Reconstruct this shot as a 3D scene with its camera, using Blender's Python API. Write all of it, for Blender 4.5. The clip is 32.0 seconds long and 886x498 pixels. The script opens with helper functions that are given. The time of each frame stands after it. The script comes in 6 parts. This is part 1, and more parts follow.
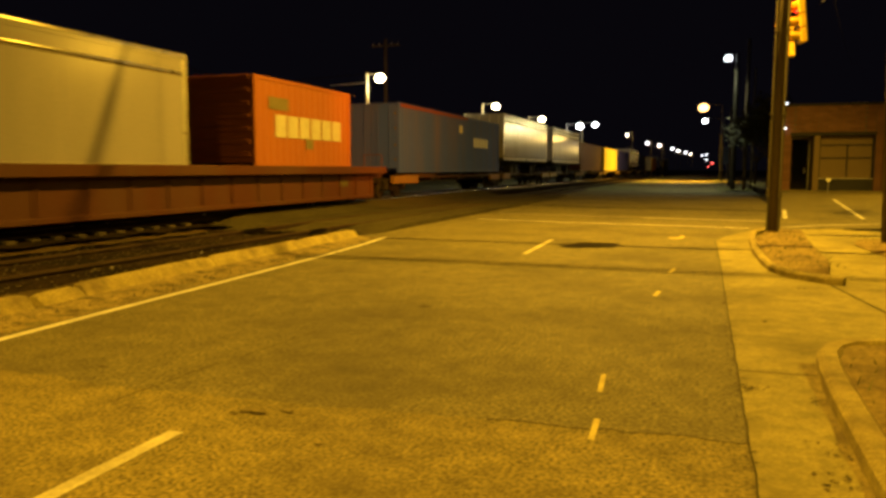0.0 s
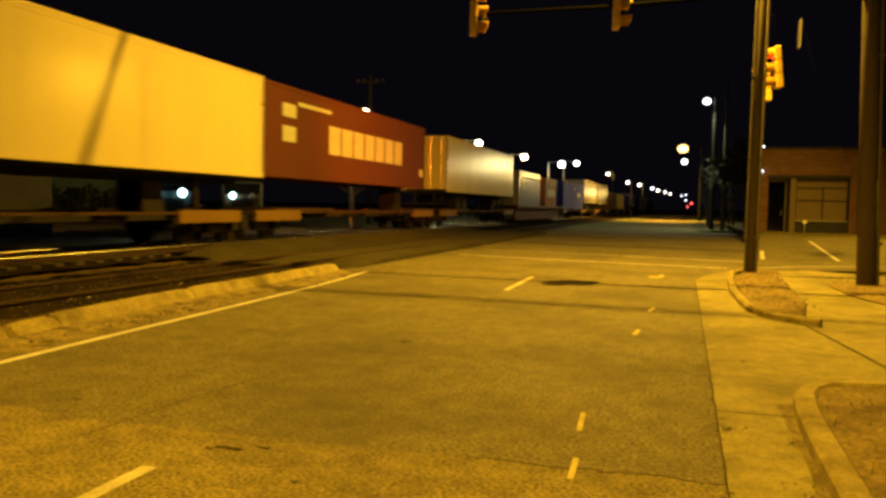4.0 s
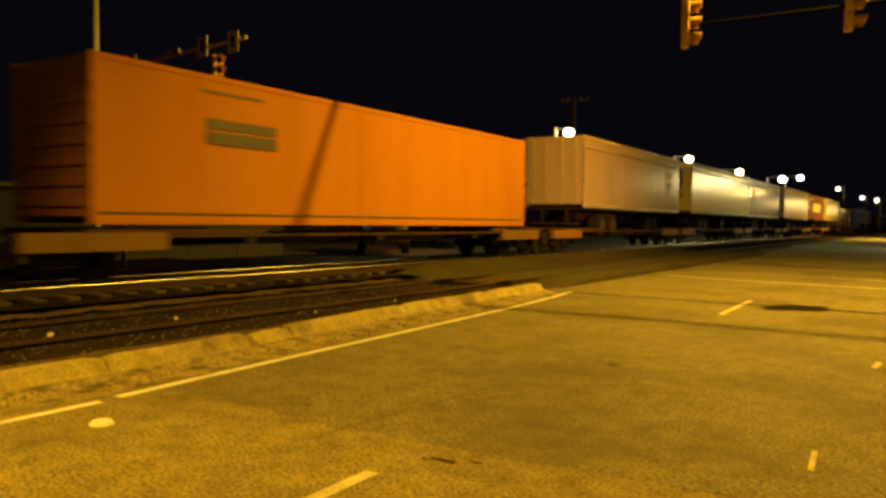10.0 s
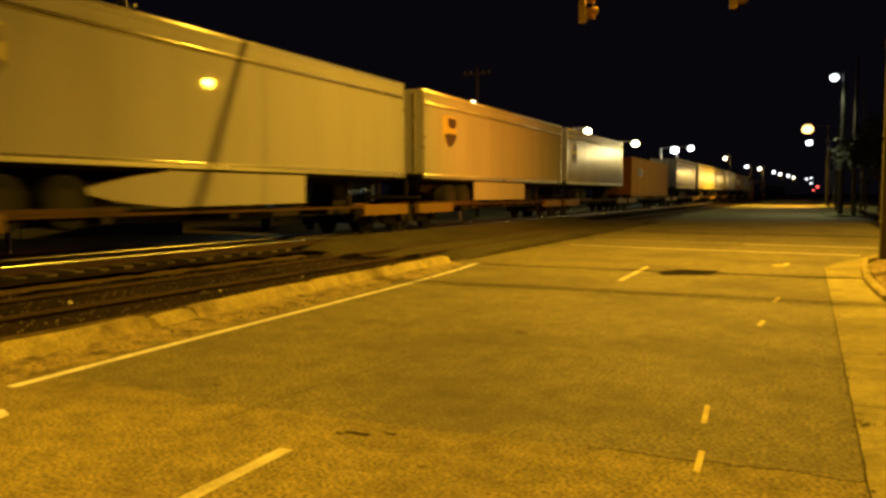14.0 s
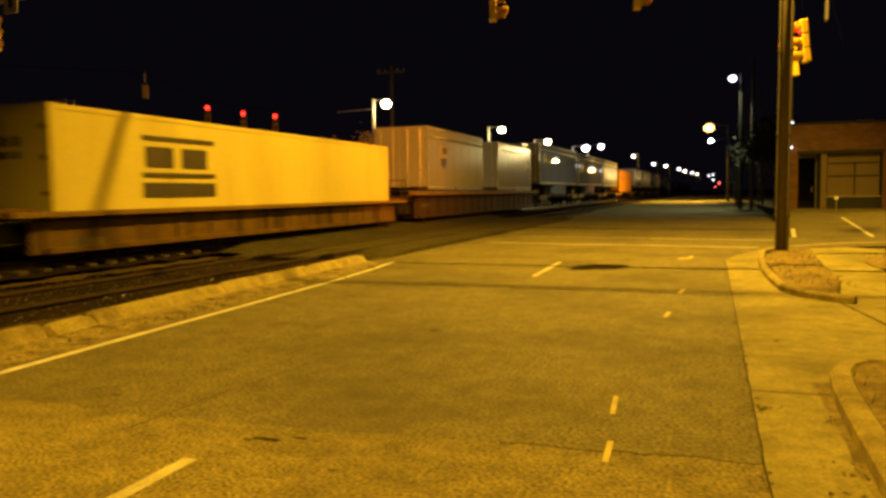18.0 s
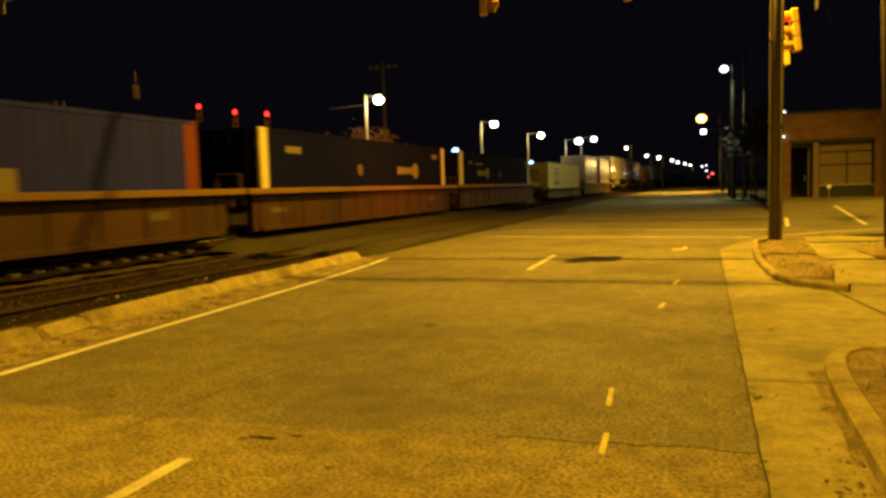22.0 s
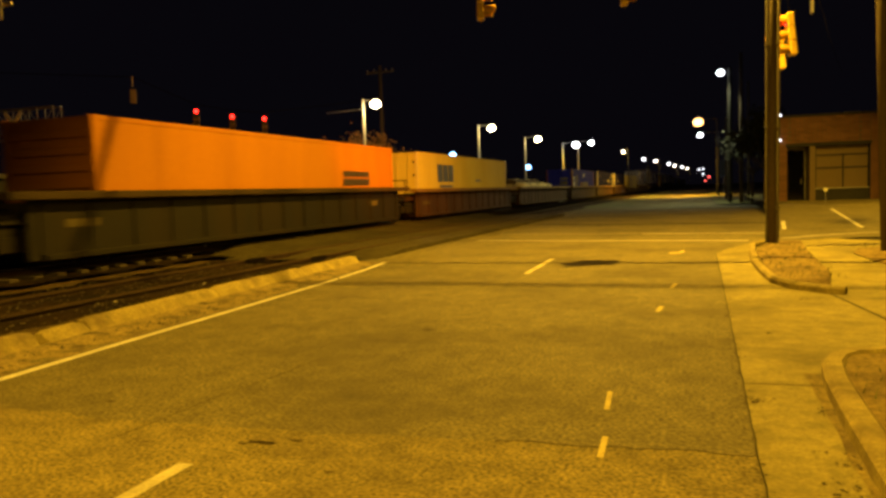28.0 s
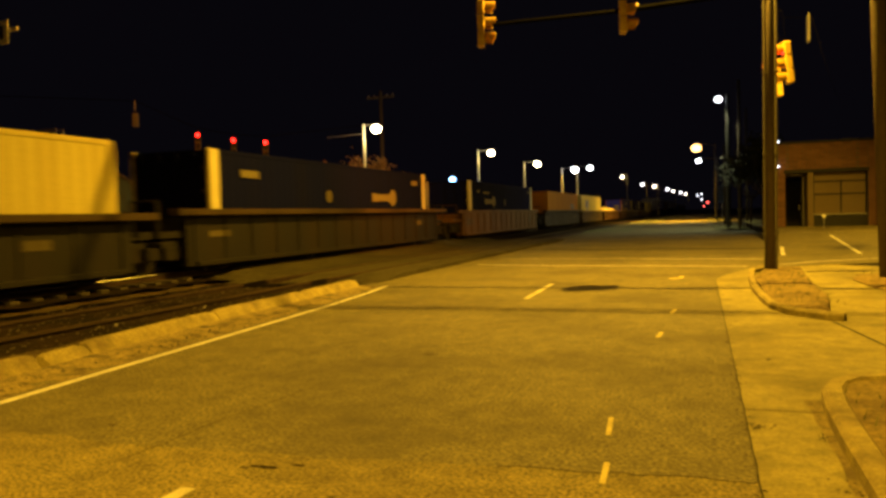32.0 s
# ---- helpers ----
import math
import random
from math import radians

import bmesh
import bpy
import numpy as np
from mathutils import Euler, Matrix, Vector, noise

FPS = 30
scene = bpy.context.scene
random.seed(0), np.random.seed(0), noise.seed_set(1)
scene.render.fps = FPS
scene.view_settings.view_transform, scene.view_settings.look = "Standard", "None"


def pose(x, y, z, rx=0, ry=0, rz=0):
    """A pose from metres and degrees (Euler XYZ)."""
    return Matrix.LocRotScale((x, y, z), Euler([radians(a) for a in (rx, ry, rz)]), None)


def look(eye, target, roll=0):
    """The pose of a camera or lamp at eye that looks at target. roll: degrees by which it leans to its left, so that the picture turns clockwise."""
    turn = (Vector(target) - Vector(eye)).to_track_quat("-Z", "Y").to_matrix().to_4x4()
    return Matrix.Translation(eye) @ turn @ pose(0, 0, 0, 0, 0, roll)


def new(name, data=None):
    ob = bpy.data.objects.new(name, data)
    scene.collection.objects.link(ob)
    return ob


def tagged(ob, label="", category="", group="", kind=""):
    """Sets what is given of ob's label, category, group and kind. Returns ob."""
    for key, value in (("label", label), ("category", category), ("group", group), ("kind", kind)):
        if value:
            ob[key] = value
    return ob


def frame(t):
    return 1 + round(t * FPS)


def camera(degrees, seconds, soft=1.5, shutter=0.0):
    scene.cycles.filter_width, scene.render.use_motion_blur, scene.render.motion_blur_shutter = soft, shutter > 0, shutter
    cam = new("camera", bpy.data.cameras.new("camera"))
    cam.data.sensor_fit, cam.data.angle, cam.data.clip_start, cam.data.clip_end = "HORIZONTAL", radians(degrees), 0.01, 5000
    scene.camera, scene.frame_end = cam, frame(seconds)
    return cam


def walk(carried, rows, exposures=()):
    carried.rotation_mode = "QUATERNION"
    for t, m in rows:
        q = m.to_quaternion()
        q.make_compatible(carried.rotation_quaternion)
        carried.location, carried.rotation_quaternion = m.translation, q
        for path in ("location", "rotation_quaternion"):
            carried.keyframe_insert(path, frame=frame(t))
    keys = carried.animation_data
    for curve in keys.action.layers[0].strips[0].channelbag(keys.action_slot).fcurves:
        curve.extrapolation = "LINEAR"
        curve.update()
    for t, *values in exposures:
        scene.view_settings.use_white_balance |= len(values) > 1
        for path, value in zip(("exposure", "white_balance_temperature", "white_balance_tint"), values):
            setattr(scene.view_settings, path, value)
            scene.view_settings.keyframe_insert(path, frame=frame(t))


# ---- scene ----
# camera: held by hand at the kerb, it turns and hardly shifts
cam = camera(60.90, 32.0, soft=3.0, shutter=0.6)
PATH = [
    (0.0, pose(-0.016, 0.028, 1.538, 83.974, -0.062, 19.054)),
    (0.5, pose(-0.003, 0.044, 1.575, 85.374, -0.992, 17.823)),
    (1.0, pose(-0.013, 0.015, 1.543, 86.763, -1.119, 17.909)),
    (1.5, pose(-0.015, 0.014, 1.545, 86.706, -0.763, 18.113)),
    (2.0, pose(-0.014, 0.013, 1.544, 86.740, -1.041, 17.864)),
    (2.5, pose(-0.015, 0.015, 1.543, 86.470, -1.086, 17.845)),
    (3.0, pose(-0.015, 0.016, 1.546, 86.539, -1.033, 17.621)),
    (3.5, pose(-0.014, 0.009, 1.547, 86.750, -1.143, 17.745)),
    (5.5, pose(-0.015, 0.022, 1.543, 86.097, -1.081, 17.529)),
    (6.0, pose(0.000, 0.000, 1.550, 86.200, -1.100, 17.800)),
    (6.5, pose(-0.014, 0.014, 1.543, 86.182, -0.988, 17.693)),
    (7.0, pose(-0.015, 0.023, 1.540, 86.136, -0.885, 17.659)),
    (7.5, pose(-0.016, 0.030, 1.538, 85.762, -0.922, 17.686)),
    (8.0, pose(-0.019, 0.022, 1.541, 85.700, -0.857, 17.962)),
    (8.5, pose(-0.047, -0.046, 1.572, 88.547, 0.019, 21.575)),
    (9.0, pose(-0.065, -0.033, 1.557, 87.769, -0.776, 28.403)),
    (9.5, pose(-0.049, -0.043, 1.557, 87.787, -0.799, 31.748)),
    (10.0, pose(-0.046, -0.051, 1.556, 87.876, -0.744, 33.016)),
    (10.5, pose(-0.053, -0.054, 1.556, 87.618, -1.180, 32.986)),
    (11.0, pose(-0.051, -0.062, 1.565, 87.784, -1.783, 31.544)),
    (11.5, pose(-0.049, -0.050, 1.550, 88.840, -0.430, 27.484)),
    (12.0, pose(-0.068, -0.070, 1.565, 88.770, 0.974, 29.257)),
    (12.5, pose(-0.056, -0.049, 1.548, 88.095, -0.348, 29.954)),
    (13.0, pose(-0.048, -0.046, 1.542, 86.955, 0.080, 28.405)),
    (13.5, pose(-0.039, -0.036, 1.534, 86.319, 0.229, 26.981)),
    (14.0, pose(-0.049, -0.084, 1.556, 85.919, 0.252, 25.848)),
    (14.5, pose(-0.040, -0.173, 1.583, 86.157, 0.332, 25.000)),
    (15.0, pose(-0.030, -0.024, 1.537, 86.934, 0.588, 23.312)),
    (15.5, pose(-0.027, -0.010, 1.535, 86.638, 0.481, 21.176)),
    (17.5, pose(-0.021, -0.014, 1.542, 86.177, 0.588, 19.646)),
    (18.0, pose(-0.020, -0.009, 1.543, 85.781, 0.815, 19.571)),
    (18.5, pose(-0.016, -0.002, 1.541, 86.005, 0.842, 19.521)),
    (19.0, pose(-0.020, -0.008, 1.541, 85.960, 0.710, 19.577)),
    (19.5, pose(-0.015, -0.006, 1.543, 85.708, 1.144, 19.847)),
    (20.0, pose(-0.018, -0.005, 1.541, 85.563, 1.234, 19.457)),
    (20.5, pose(-0.013, -0.008, 1.542, 85.463, 1.415, 19.478)),
    (21.0, pose(-0.011, 0.002, 1.538, 85.301, 1.408, 19.267)),
    (21.5, pose(-0.016, 0.006, 1.541, 85.296, 1.473, 19.112)),
    (22.0, pose(-0.013, 0.007, 1.539, 85.406, 1.776, 19.110)),
    (22.5, pose(-0.012, 0.008, 1.541, 84.800, 2.048, 19.322)),
    (23.0, pose(-0.013, 0.015, 1.538, 84.709, 1.895, 19.370)),
    (23.5, pose(-0.013, 0.007, 1.536, 84.843, 1.802, 19.454)),
    (24.0, pose(-0.015, 0.003, 1.539, 84.774, 1.887, 19.544)),
    (24.5, pose(-0.015, 0.003, 1.539, 85.096, 1.887, 19.637)),
    (25.0, pose(-0.015, 0.007, 1.537, 85.134, 1.677, 19.436)),
    (25.5, pose(-0.018, 0.004, 1.534, 84.898, 1.710, 19.369)),
    (27.5, pose(-0.015, -0.020, 1.548, 85.293, 1.948, 19.395)),
    (28.0, pose(-0.013, -0.014, 1.546, 85.697, 1.917, 18.908)),
    (28.5, pose(-0.014, -0.013, 1.543, 85.703, 1.817, 18.586)),
    (29.0, pose(-0.011, -0.015, 1.546, 85.891, 1.853, 18.355)),
    (29.5, pose(-0.016, -0.016, 1.545, 86.078, 1.911, 18.221)),
    (30.0, pose(-0.005, -0.009, 1.543, 85.863, 1.905, 18.213)),
    (30.5, pose(-0.009, -0.016, 1.544, 86.012, 1.687, 18.429)),
    (31.0, pose(-0.011, -0.021, 1.548, 86.110, 1.705, 18.202)),
    (31.5, pose(-0.010, -0.020, 1.549, 86.395, 1.436, 18.461)),
    (32.0, pose(-0.021, -0.068, 1.560, 87.517, 1.645, 18.849)),
]
walk(cam, PATH)

# ---------------------------------------------------------------- night sky and exposure
world = bpy.data.worlds.new("night_sky")
scene.world = world
world.use_nodes = True
world.node_tree.nodes["Background"].inputs[0].default_value = (0.55, 0.45, 0.75, 1)
world.node_tree.nodes["Background"].inputs[1].default_value = 0.004
scene.view_settings.exposure = 0.0

SODIUM = (1.0, 0.536, 0.034)
WARM = (1.0, 0.72, 0.25)
LED = (0.95, 0.90, 0.70)


def lamp(name, place, colour, watts, radius=0.1, aim=None, spread=None, blend=0.6):
    """A lamp of the street: a point, or a spot where it is aimed."""
    data = bpy.data.lights.new(name, "SPOT" if aim else "POINT")
    data.color, data.energy, data.shadow_soft_size = colour, watts, radius
    ob = new(name, data)
    ob.matrix_world = look(place, aim) if aim else pose(*place)
    if aim:
        data.spot_size, data.spot_blend = radians(spread), blend
    return ob


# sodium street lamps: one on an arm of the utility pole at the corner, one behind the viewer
LAMP_A = (-0.95, 18.93, 11.2)
lamp("sodium_lamp", LAMP_A, SODIUM, 20500, 0.08, (-3.2, 19.3, 0), 168, 0.85)
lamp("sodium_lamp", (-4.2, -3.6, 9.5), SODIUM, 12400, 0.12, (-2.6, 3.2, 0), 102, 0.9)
lamp("sodium_lamp", (10.2, 36.7, 8.65), SODIUM, 8000, 0.07, (4.0, 34.5, 0), 165, 1.0)

# ---------------------------------------------------------------- materials


def ramp(nt, a, b, lo=0.35, hi=0.65):
    node = nt.nodes.new("ShaderNodeValToRGB")
    node.color_ramp.elements[0].position, node.color_ramp.elements[1].position = lo, hi
    node.color_ramp.elements[0].color, node.color_ramp.elements[1].color = (*a, 1), (*b, 1)
    return node


def shade(c, k):
    return tuple(min(1.0, v * k) for v in c[:3])


def mat(name, base, rough=0.7, metal=0.0, grain=40.0, blotch=1.2, vary=0.25, bump=0.2, dirt=None, dirt_amount=0.35, streak=False, world_space=False, rnd=0.0, spec=0.5, mottle=0.0, lane=1.0):
    """A painted, mineral or metal surface: base colour, fine grain, broad blotches of dirt or wear, relief."""
    m = bpy.data.materials.new(name)
    m.use_nodes = True
    nt = m.node_tree
    link = nt.links.new
    out = nt.nodes["Principled BSDF"]
    out.inputs["Metallic"].default_value = metal
    out.inputs["Specular IOR Level"].default_value = spec
    if world_space:
        co = nt.nodes.new("ShaderNodeNewGeometry").outputs["Position"]
    else:
        co = nt.nodes.new("ShaderNodeTexCoord").outputs["Object"]
    big, small = nt.nodes.new("ShaderNodeTexNoise"), nt.nodes.new("ShaderNodeTexNoise")
    big.inputs["Scale"].default_value, big.inputs["Detail"].default_value = blotch, 5
    small.inputs["Scale"].default_value, small.inputs["Detail"].default_value = grain, 3
    src = co
    if streak:
        mapping = nt.nodes.new("ShaderNodeMapping")
        mapping.inputs["Scale"].default_value = (1.0, 1.0, 0.18)
        link(co, mapping.inputs["Vector"])
        src = mapping.outputs["Vector"]
    link(src, big.inputs["Vector"])
    link(co, small.inputs["Vector"])
    fine = ramp(nt, shade(base, 1 - vary), shade(base, 1 + vary), 0.3, 0.7)
    link(small.outputs["Fac"], fine.inputs["Fac"])
    mask = ramp(nt, (0, 0, 0), (dirt_amount,) * 3, 0.45, 0.72)
    link(big.outputs["Fac"], mask.inputs["Fac"])
    mix = nt.nodes.new("ShaderNodeMix")
    mix.data_type = "RGBA"
    link(mask.outputs["Color"], mix.inputs["Factor"])
    link(fine.outputs["Color"], mix.inputs["A"])
    mix.inputs["B"].default_value = (*(dirt or shade(base, 0.45)), 1)
    colour = mix.outputs["Result"]
    if mottle:
        mid, tone = nt.nodes.new("ShaderNodeTexNoise"), nt.nodes.new("ShaderNodeHueSaturation")
        mid.inputs["Scale"].default_value, mid.inputs["Detail"].default_value, mid.inputs["Roughness"].default_value = 4.2, 8, 0.78
        stretch = nt.nodes.new("ShaderNodeMapping")
        stretch.inputs["Scale"].default_value = (1.0, lane, 1.0)
        link(co, stretch.inputs["Vector"])
        link(stretch.outputs["Vector"], mid.inputs["Vector"])
        reach = nt.nodes.new("ShaderNodeMapRange")
        reach.inputs["From Min"].default_value, reach.inputs["From Max"].default_value = 0.3, 0.7
        reach.inputs["To Min"].default_value, reach.inputs["To Max"].default_value = 1 - mottle, 1 + mottle
        link(mid.outputs["Fac"], reach.inputs["Value"])
        link(reach.outputs["Result"], tone.inputs["Value"])
        link(colour, tone.inputs["Color"])
        colour = tone.outputs["Color"]
    if rnd:
        info, hsv = nt.nodes.new("ShaderNodeObjectInfo"), nt.nodes.new("ShaderNodeHueSaturation")
        scale = nt.nodes.new("ShaderNodeMapRange")
        scale.inputs["To Min"].default_value, scale.inputs["To Max"].default_value = 1 - rnd, 1 + rnd
        link(info.outputs["Random"], scale.inputs["Value"])
        link(scale.outputs["Result"], hsv.inputs["Value"])
        link(colour, hsv.inputs["Color"])
        colour = hsv.outputs["Color"]
    link(colour, out.inputs["Base Color"])
    rr = nt.nodes.new("ShaderNodeMapRange")
    rr.inputs["To Min"].default_value, rr.inputs["To Max"].default_value = max(0.02, rough - min(0.12, rough * 0.3)), min(1.0, rough + min(0.12, rough * 0.3))
    link(big.outputs["Fac"], rr.inputs["Value"])
    link(rr.outputs["Result"], out.inputs["Roughness"])
    if bump:
        bn = nt.nodes.new("ShaderNodeBump")
        bn.inputs["Strength"].default_value, bn.inputs["Distance"].default_value = bump, 0.02
        link(small.outputs["Fac"], bn.inputs["Height"])
        link(bn.outputs["Normal"], out.inputs["Normal"])
    return m


def glow(name, colour, strength):
    m = bpy.data.materials.new(name)
    m.use_nodes = True
    out = m.node_tree.nodes["Principled BSDF"]
    out.inputs["Base Color"].default_value = (*shade(colour, 0.5), 1)
    out.inputs["Emission Color"].default_value = (*colour, 1)
    out.inputs["Emission Strength"].default_value = strength
    return m


ASPHALT = mat("asphalt", (0.116, 0.099, 0.038), 0.85, 0, 34, 0.5, 0.75, 0.6, (0.064, 0.053, 0.024), 1.0, world_space=True, mottle=0.44, lane=0.75)
ASPHALT_OLD = mat("worn_asphalt", (0.164, 0.134, 0.039), 0.9, 0, 40, 0.8, 0.8, 0.5, (0.100, 0.079, 0.028), 0.9, world_space=True, mottle=0.5)
ASPHALT_GRIMY = mat("grimy_crossing_asphalt", (0.05, 0.043, 0.022), 0.9, 0, 40, 0.5, 0.45, 0.5, (0.03, 0.026, 0.015), 0.9, world_space=True, mottle=0.4, spec=0.12)
GRIME = mat("gutter_grime", (0.185, 0.145, 0.042), 0.95, 0, 30, 3, 0.4, 0.4, (0.07, 0.048, 0.018), 0.9, world_space=True, mottle=0.35)
# colours the tar seams and patches, and one painted wire shadow
SEAM_SHADE = mat("dark_seam_and_shade", (0.030, 0.023, 0.013), 0.95, 0, 20, 4, 0.5, 0.3, (0.07, 0.056, 0.026), 0.8, world_space=True, spec=0.1, mottle=0.4)
CRACK = mat("crack_dust", (0.075, 0.062, 0.026), 0.95, 0, 20, 6, 0.4, 0.2, (0.11, 0.095, 0.04), 0.9, world_space=True, spec=0.1)
TAR = mat("tar", (0.032, 0.028, 0.018), 0.95, 0, 30, 6, 0.5, 0.3, (0.075, 0.066, 0.032), 0.9, world_space=True, spec=0.1)
CONCRETE = mat("concrete", (0.225, 0.195, 0.055), 0.85, 0, 45, 0.8, 0.25, 0.35, (0.105, 0.088, 0.03), 1.0, world_space=True, mottle=0.42)
KERB = mat("kerb_concrete", (0.265, 0.218, 0.062), 0.85, 0, 38, 2.6, 0.28, 0.5, (0.12, 0.09, 0.035), 0.95, world_space=True, mottle=0.35)
DIRT = mat("dirt", (0.18, 0.130, 0.036), 0.95, 0, 26, 2.0, 0.5, 0.9, (0.055, 0.034, 0.015), 0.9, world_space=True, mottle=0.35)
SHOULDER = mat("gritty_shoulder", (0.21, 0.165, 0.06), 0.95, 0, 26, 3.4, 0.5, 0.9, (0.035, 0.024, 0.012), 0.95, world_space=True, mottle=0.35)
GROUND = mat("ground_soil", (0.05, 0.045, 0.035), 0.95, 0, 6, 0.2, 0.4, 0.6, (0.03, 0.03, 0.02), 0.7, world_space=True)
GRASS = mat("dry_grass", (0.10, 0.105, 0.035), 0.95, 0, 14, 0.4, 0.5, 0.9, (0.06, 0.06, 0.025), 0.7, world_space=True)
TRACK_DIRT = mat("track_dirt", (0.075, 0.052, 0.022), 0.95, 0, 16, 0.9, 0.6, 0.9, (0.018, 0.014, 0.01), 0.9, world_space=True, mottle=0.4, spec=0.15)
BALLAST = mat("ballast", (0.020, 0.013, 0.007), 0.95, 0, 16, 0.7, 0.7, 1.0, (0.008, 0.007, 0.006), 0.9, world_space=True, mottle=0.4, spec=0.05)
RAIL_SIDE = mat("rusty_steel", (0.04, 0.024, 0.015), 0.75, 0.3, 30, 3, 0.3, 0.3, spec=0.2)
RAIL_TOP = mat("polished_steel", (0.42, 0.41, 0.39), 0.25, 1.0, 60, 2, 0.1, 0.05)
SLEEPER = mat("creosoted_wood", (0.045, 0.035, 0.027), 0.9, 0, 30, 3, 0.4, 0.5, rnd=0.3)
LINE = mat("white_road_paint", (0.58, 0.57, 0.52), 0.7, 0, 45, 3.0, 0.15, 0.3, (0.2, 0.185, 0.15), 0.55, world_space=True)
LINE_DASH = mat("yellowed_road_paint", (0.44, 0.41, 0.26), 0.75, 0, 45, 4.0, 0.2, 0.3, (0.17, 0.15, 0.08), 0.7, world_space=True, mottle=0.25)
LINE_WORN = mat("worn_road_paint", (0.30, 0.285, 0.25), 0.8, 0, 30, 3.0, 0.25, 0.3, (0.10, 0.095, 0.085), 0.85, world_space=True)
MARK = mat("yellow_marking_paint", (0.46, 0.38, 0.08), 0.7, 0, 40, 5.0, 0.2, 0.2, (0.2, 0.17, 0.08), 0.5, world_space=True)
WOOD = mat("weathered_pole_wood", (0.075, 0.057, 0.042), 0.9, 0, 40, 3, 0.35, 0.7, (0.06, 0.045, 0.033), 0.6, streak=True)
STEEL = mat("galvanised_steel", (0.42, 0.42, 0.41), 0.45, 0.8, 25, 3, 0.12, 0.1)
CABLE = mat("black_cable", (0.003, 0.003, 0.003), 0.95, 0, 20, 3, 0.2, 0, spec=0.02)
CONDUIT = mat("dull_conduit", (0.13, 0.12, 0.10), 0.6, 0.3, 25, 3, 0.2, 0.1, (0.06, 0.05, 0.04), 0.6, streak=True)
SIGNAL_DULL = mat("weathered_signal_paint", (0.46, 0.31, 0.04), 0.55, 0, 30, 3, 0.15, 0.1, (0.2, 0.13, 0.025), 0.6)
# signal yellow darkened to show weak light on the heads beyond the tracks
SIGNAL_DIM = mat("dim_signal_paint", (0.11, 0.07, 0.02), 0.7, 0, 30, 3, 0.2, 0.1, (0.05, 0.03, 0.012), 0.7)
SIGNAL = mat("yellow_signal_paint", (0.74, 0.53, 0.06), 0.45, 0, 30, 3, 0.1, 0.1, (0.35, 0.22, 0.03), 0.4)
BLACK = mat("black_paint", (0.012, 0.012, 0.012), 0.55, 0, 30, 3, 0.3, 0.1)
RUBBER = mat("tyre_rubber", (0.012, 0.012, 0.012), 0.9, 0, 40, 4, 0.3, 0.3, spec=0.08)
DARK_METAL = mat("dark_grimy_steel", (0.013, 0.011, 0.009), 0.8, 0.2, 20, 2, 0.4, 0.3, (0.028, 0.017, 0.009), 0.5, spec=0.25)
GLASS_DARK = mat("dark_window_glass", (0.01, 0.011, 0.012), 0.08, 0, 20, 1, 0.1, 0)
PAPER = mat("dirty_paper", (0.34, 0.31, 0.25), 0.9, 0, 30, 8, 0.2, 0.2)
SIGN_WHITE = mat("sign_white", (0.75, 0.75, 0.72), 0.5, 0, 30, 3, 0.05, 0)

# ---------------------------------------------------------------- mesh helpers


def mesh_from(name, bm, material):
    me = bpy.data.meshes.new(name)
    bm.normal_update()
    bm.to_mesh(me)
    bm.free()
    if material:
        me.materials.append(material)
    return me


def part(name, bm, material, parent=None, label="", smooth=False, kind=""):
    """Links a bmesh as ONE mesh object under a thing or a part."""
    me = mesh_from(name, bm, material)
    if smooth:
        for f in me.polygons:
            f.use_smooth = True
    ob = new(name, me)
    if parent:
        ob.parent = parent
    return tagged(ob, label, kind=kind)


def shared(name, me, parent, m, label=""):
    """One more piece on a mesh that alike pieces share."""
    ob = new(name, me)
    ob.parent = parent
    ob.matrix_basis = m
    return tagged(ob, label)


def thing(name, label, category, place=(0, 0, 0), rz=0, group="", kind=""):
    ob = new(name)
    ob.empty_display_size = 0.3
    ob.matrix_basis = pose(*place, 0, 0, rz)
    return tagged(ob, label, category, group, kind)


def box(bm, x0, x1, y0, y1, z0, z1, bevel=0.0):
    r = bmesh.ops.create_cube(bm, size=1, matrix=Matrix.LocRotScale(((x0 + x1) / 2, (y0 + y1) / 2, (z0 + z1) / 2), None, (abs(x1 - x0), abs(y1 - y0), abs(z1 - z0))))
    if bevel:
        edges = {e for v in r["verts"] for e in v.link_edges}
        bmesh.ops.bevel(bm, geom=list(edges), offset=bevel, segments=1, affect="EDGES")
    return bm


def boxes(*specs, bevel=0.0):
    bm = bmesh.new()
    for s in specs:
        box(bm, *s, bevel=bevel)
    return bm


def rod(bm, a, b, r0, r1=None, sides=10):
    a, b = Vector(a), Vector(b)
    d = b - a
    m = Matrix.Translation((a + b) / 2) @ d.to_track_quat("Z", "Y").to_matrix().to_4x4()
    bmesh.ops.create_cone(bm, cap_ends=True, segments=sides, radius1=r0, radius2=r0 if r1 is None else r1, depth=d.length, matrix=m)
    return bm


def rods(*specs, sides=10):
    bm = bmesh.new()
    for s in specs:
        rod(bm, *s, sides=sides)
    return bm


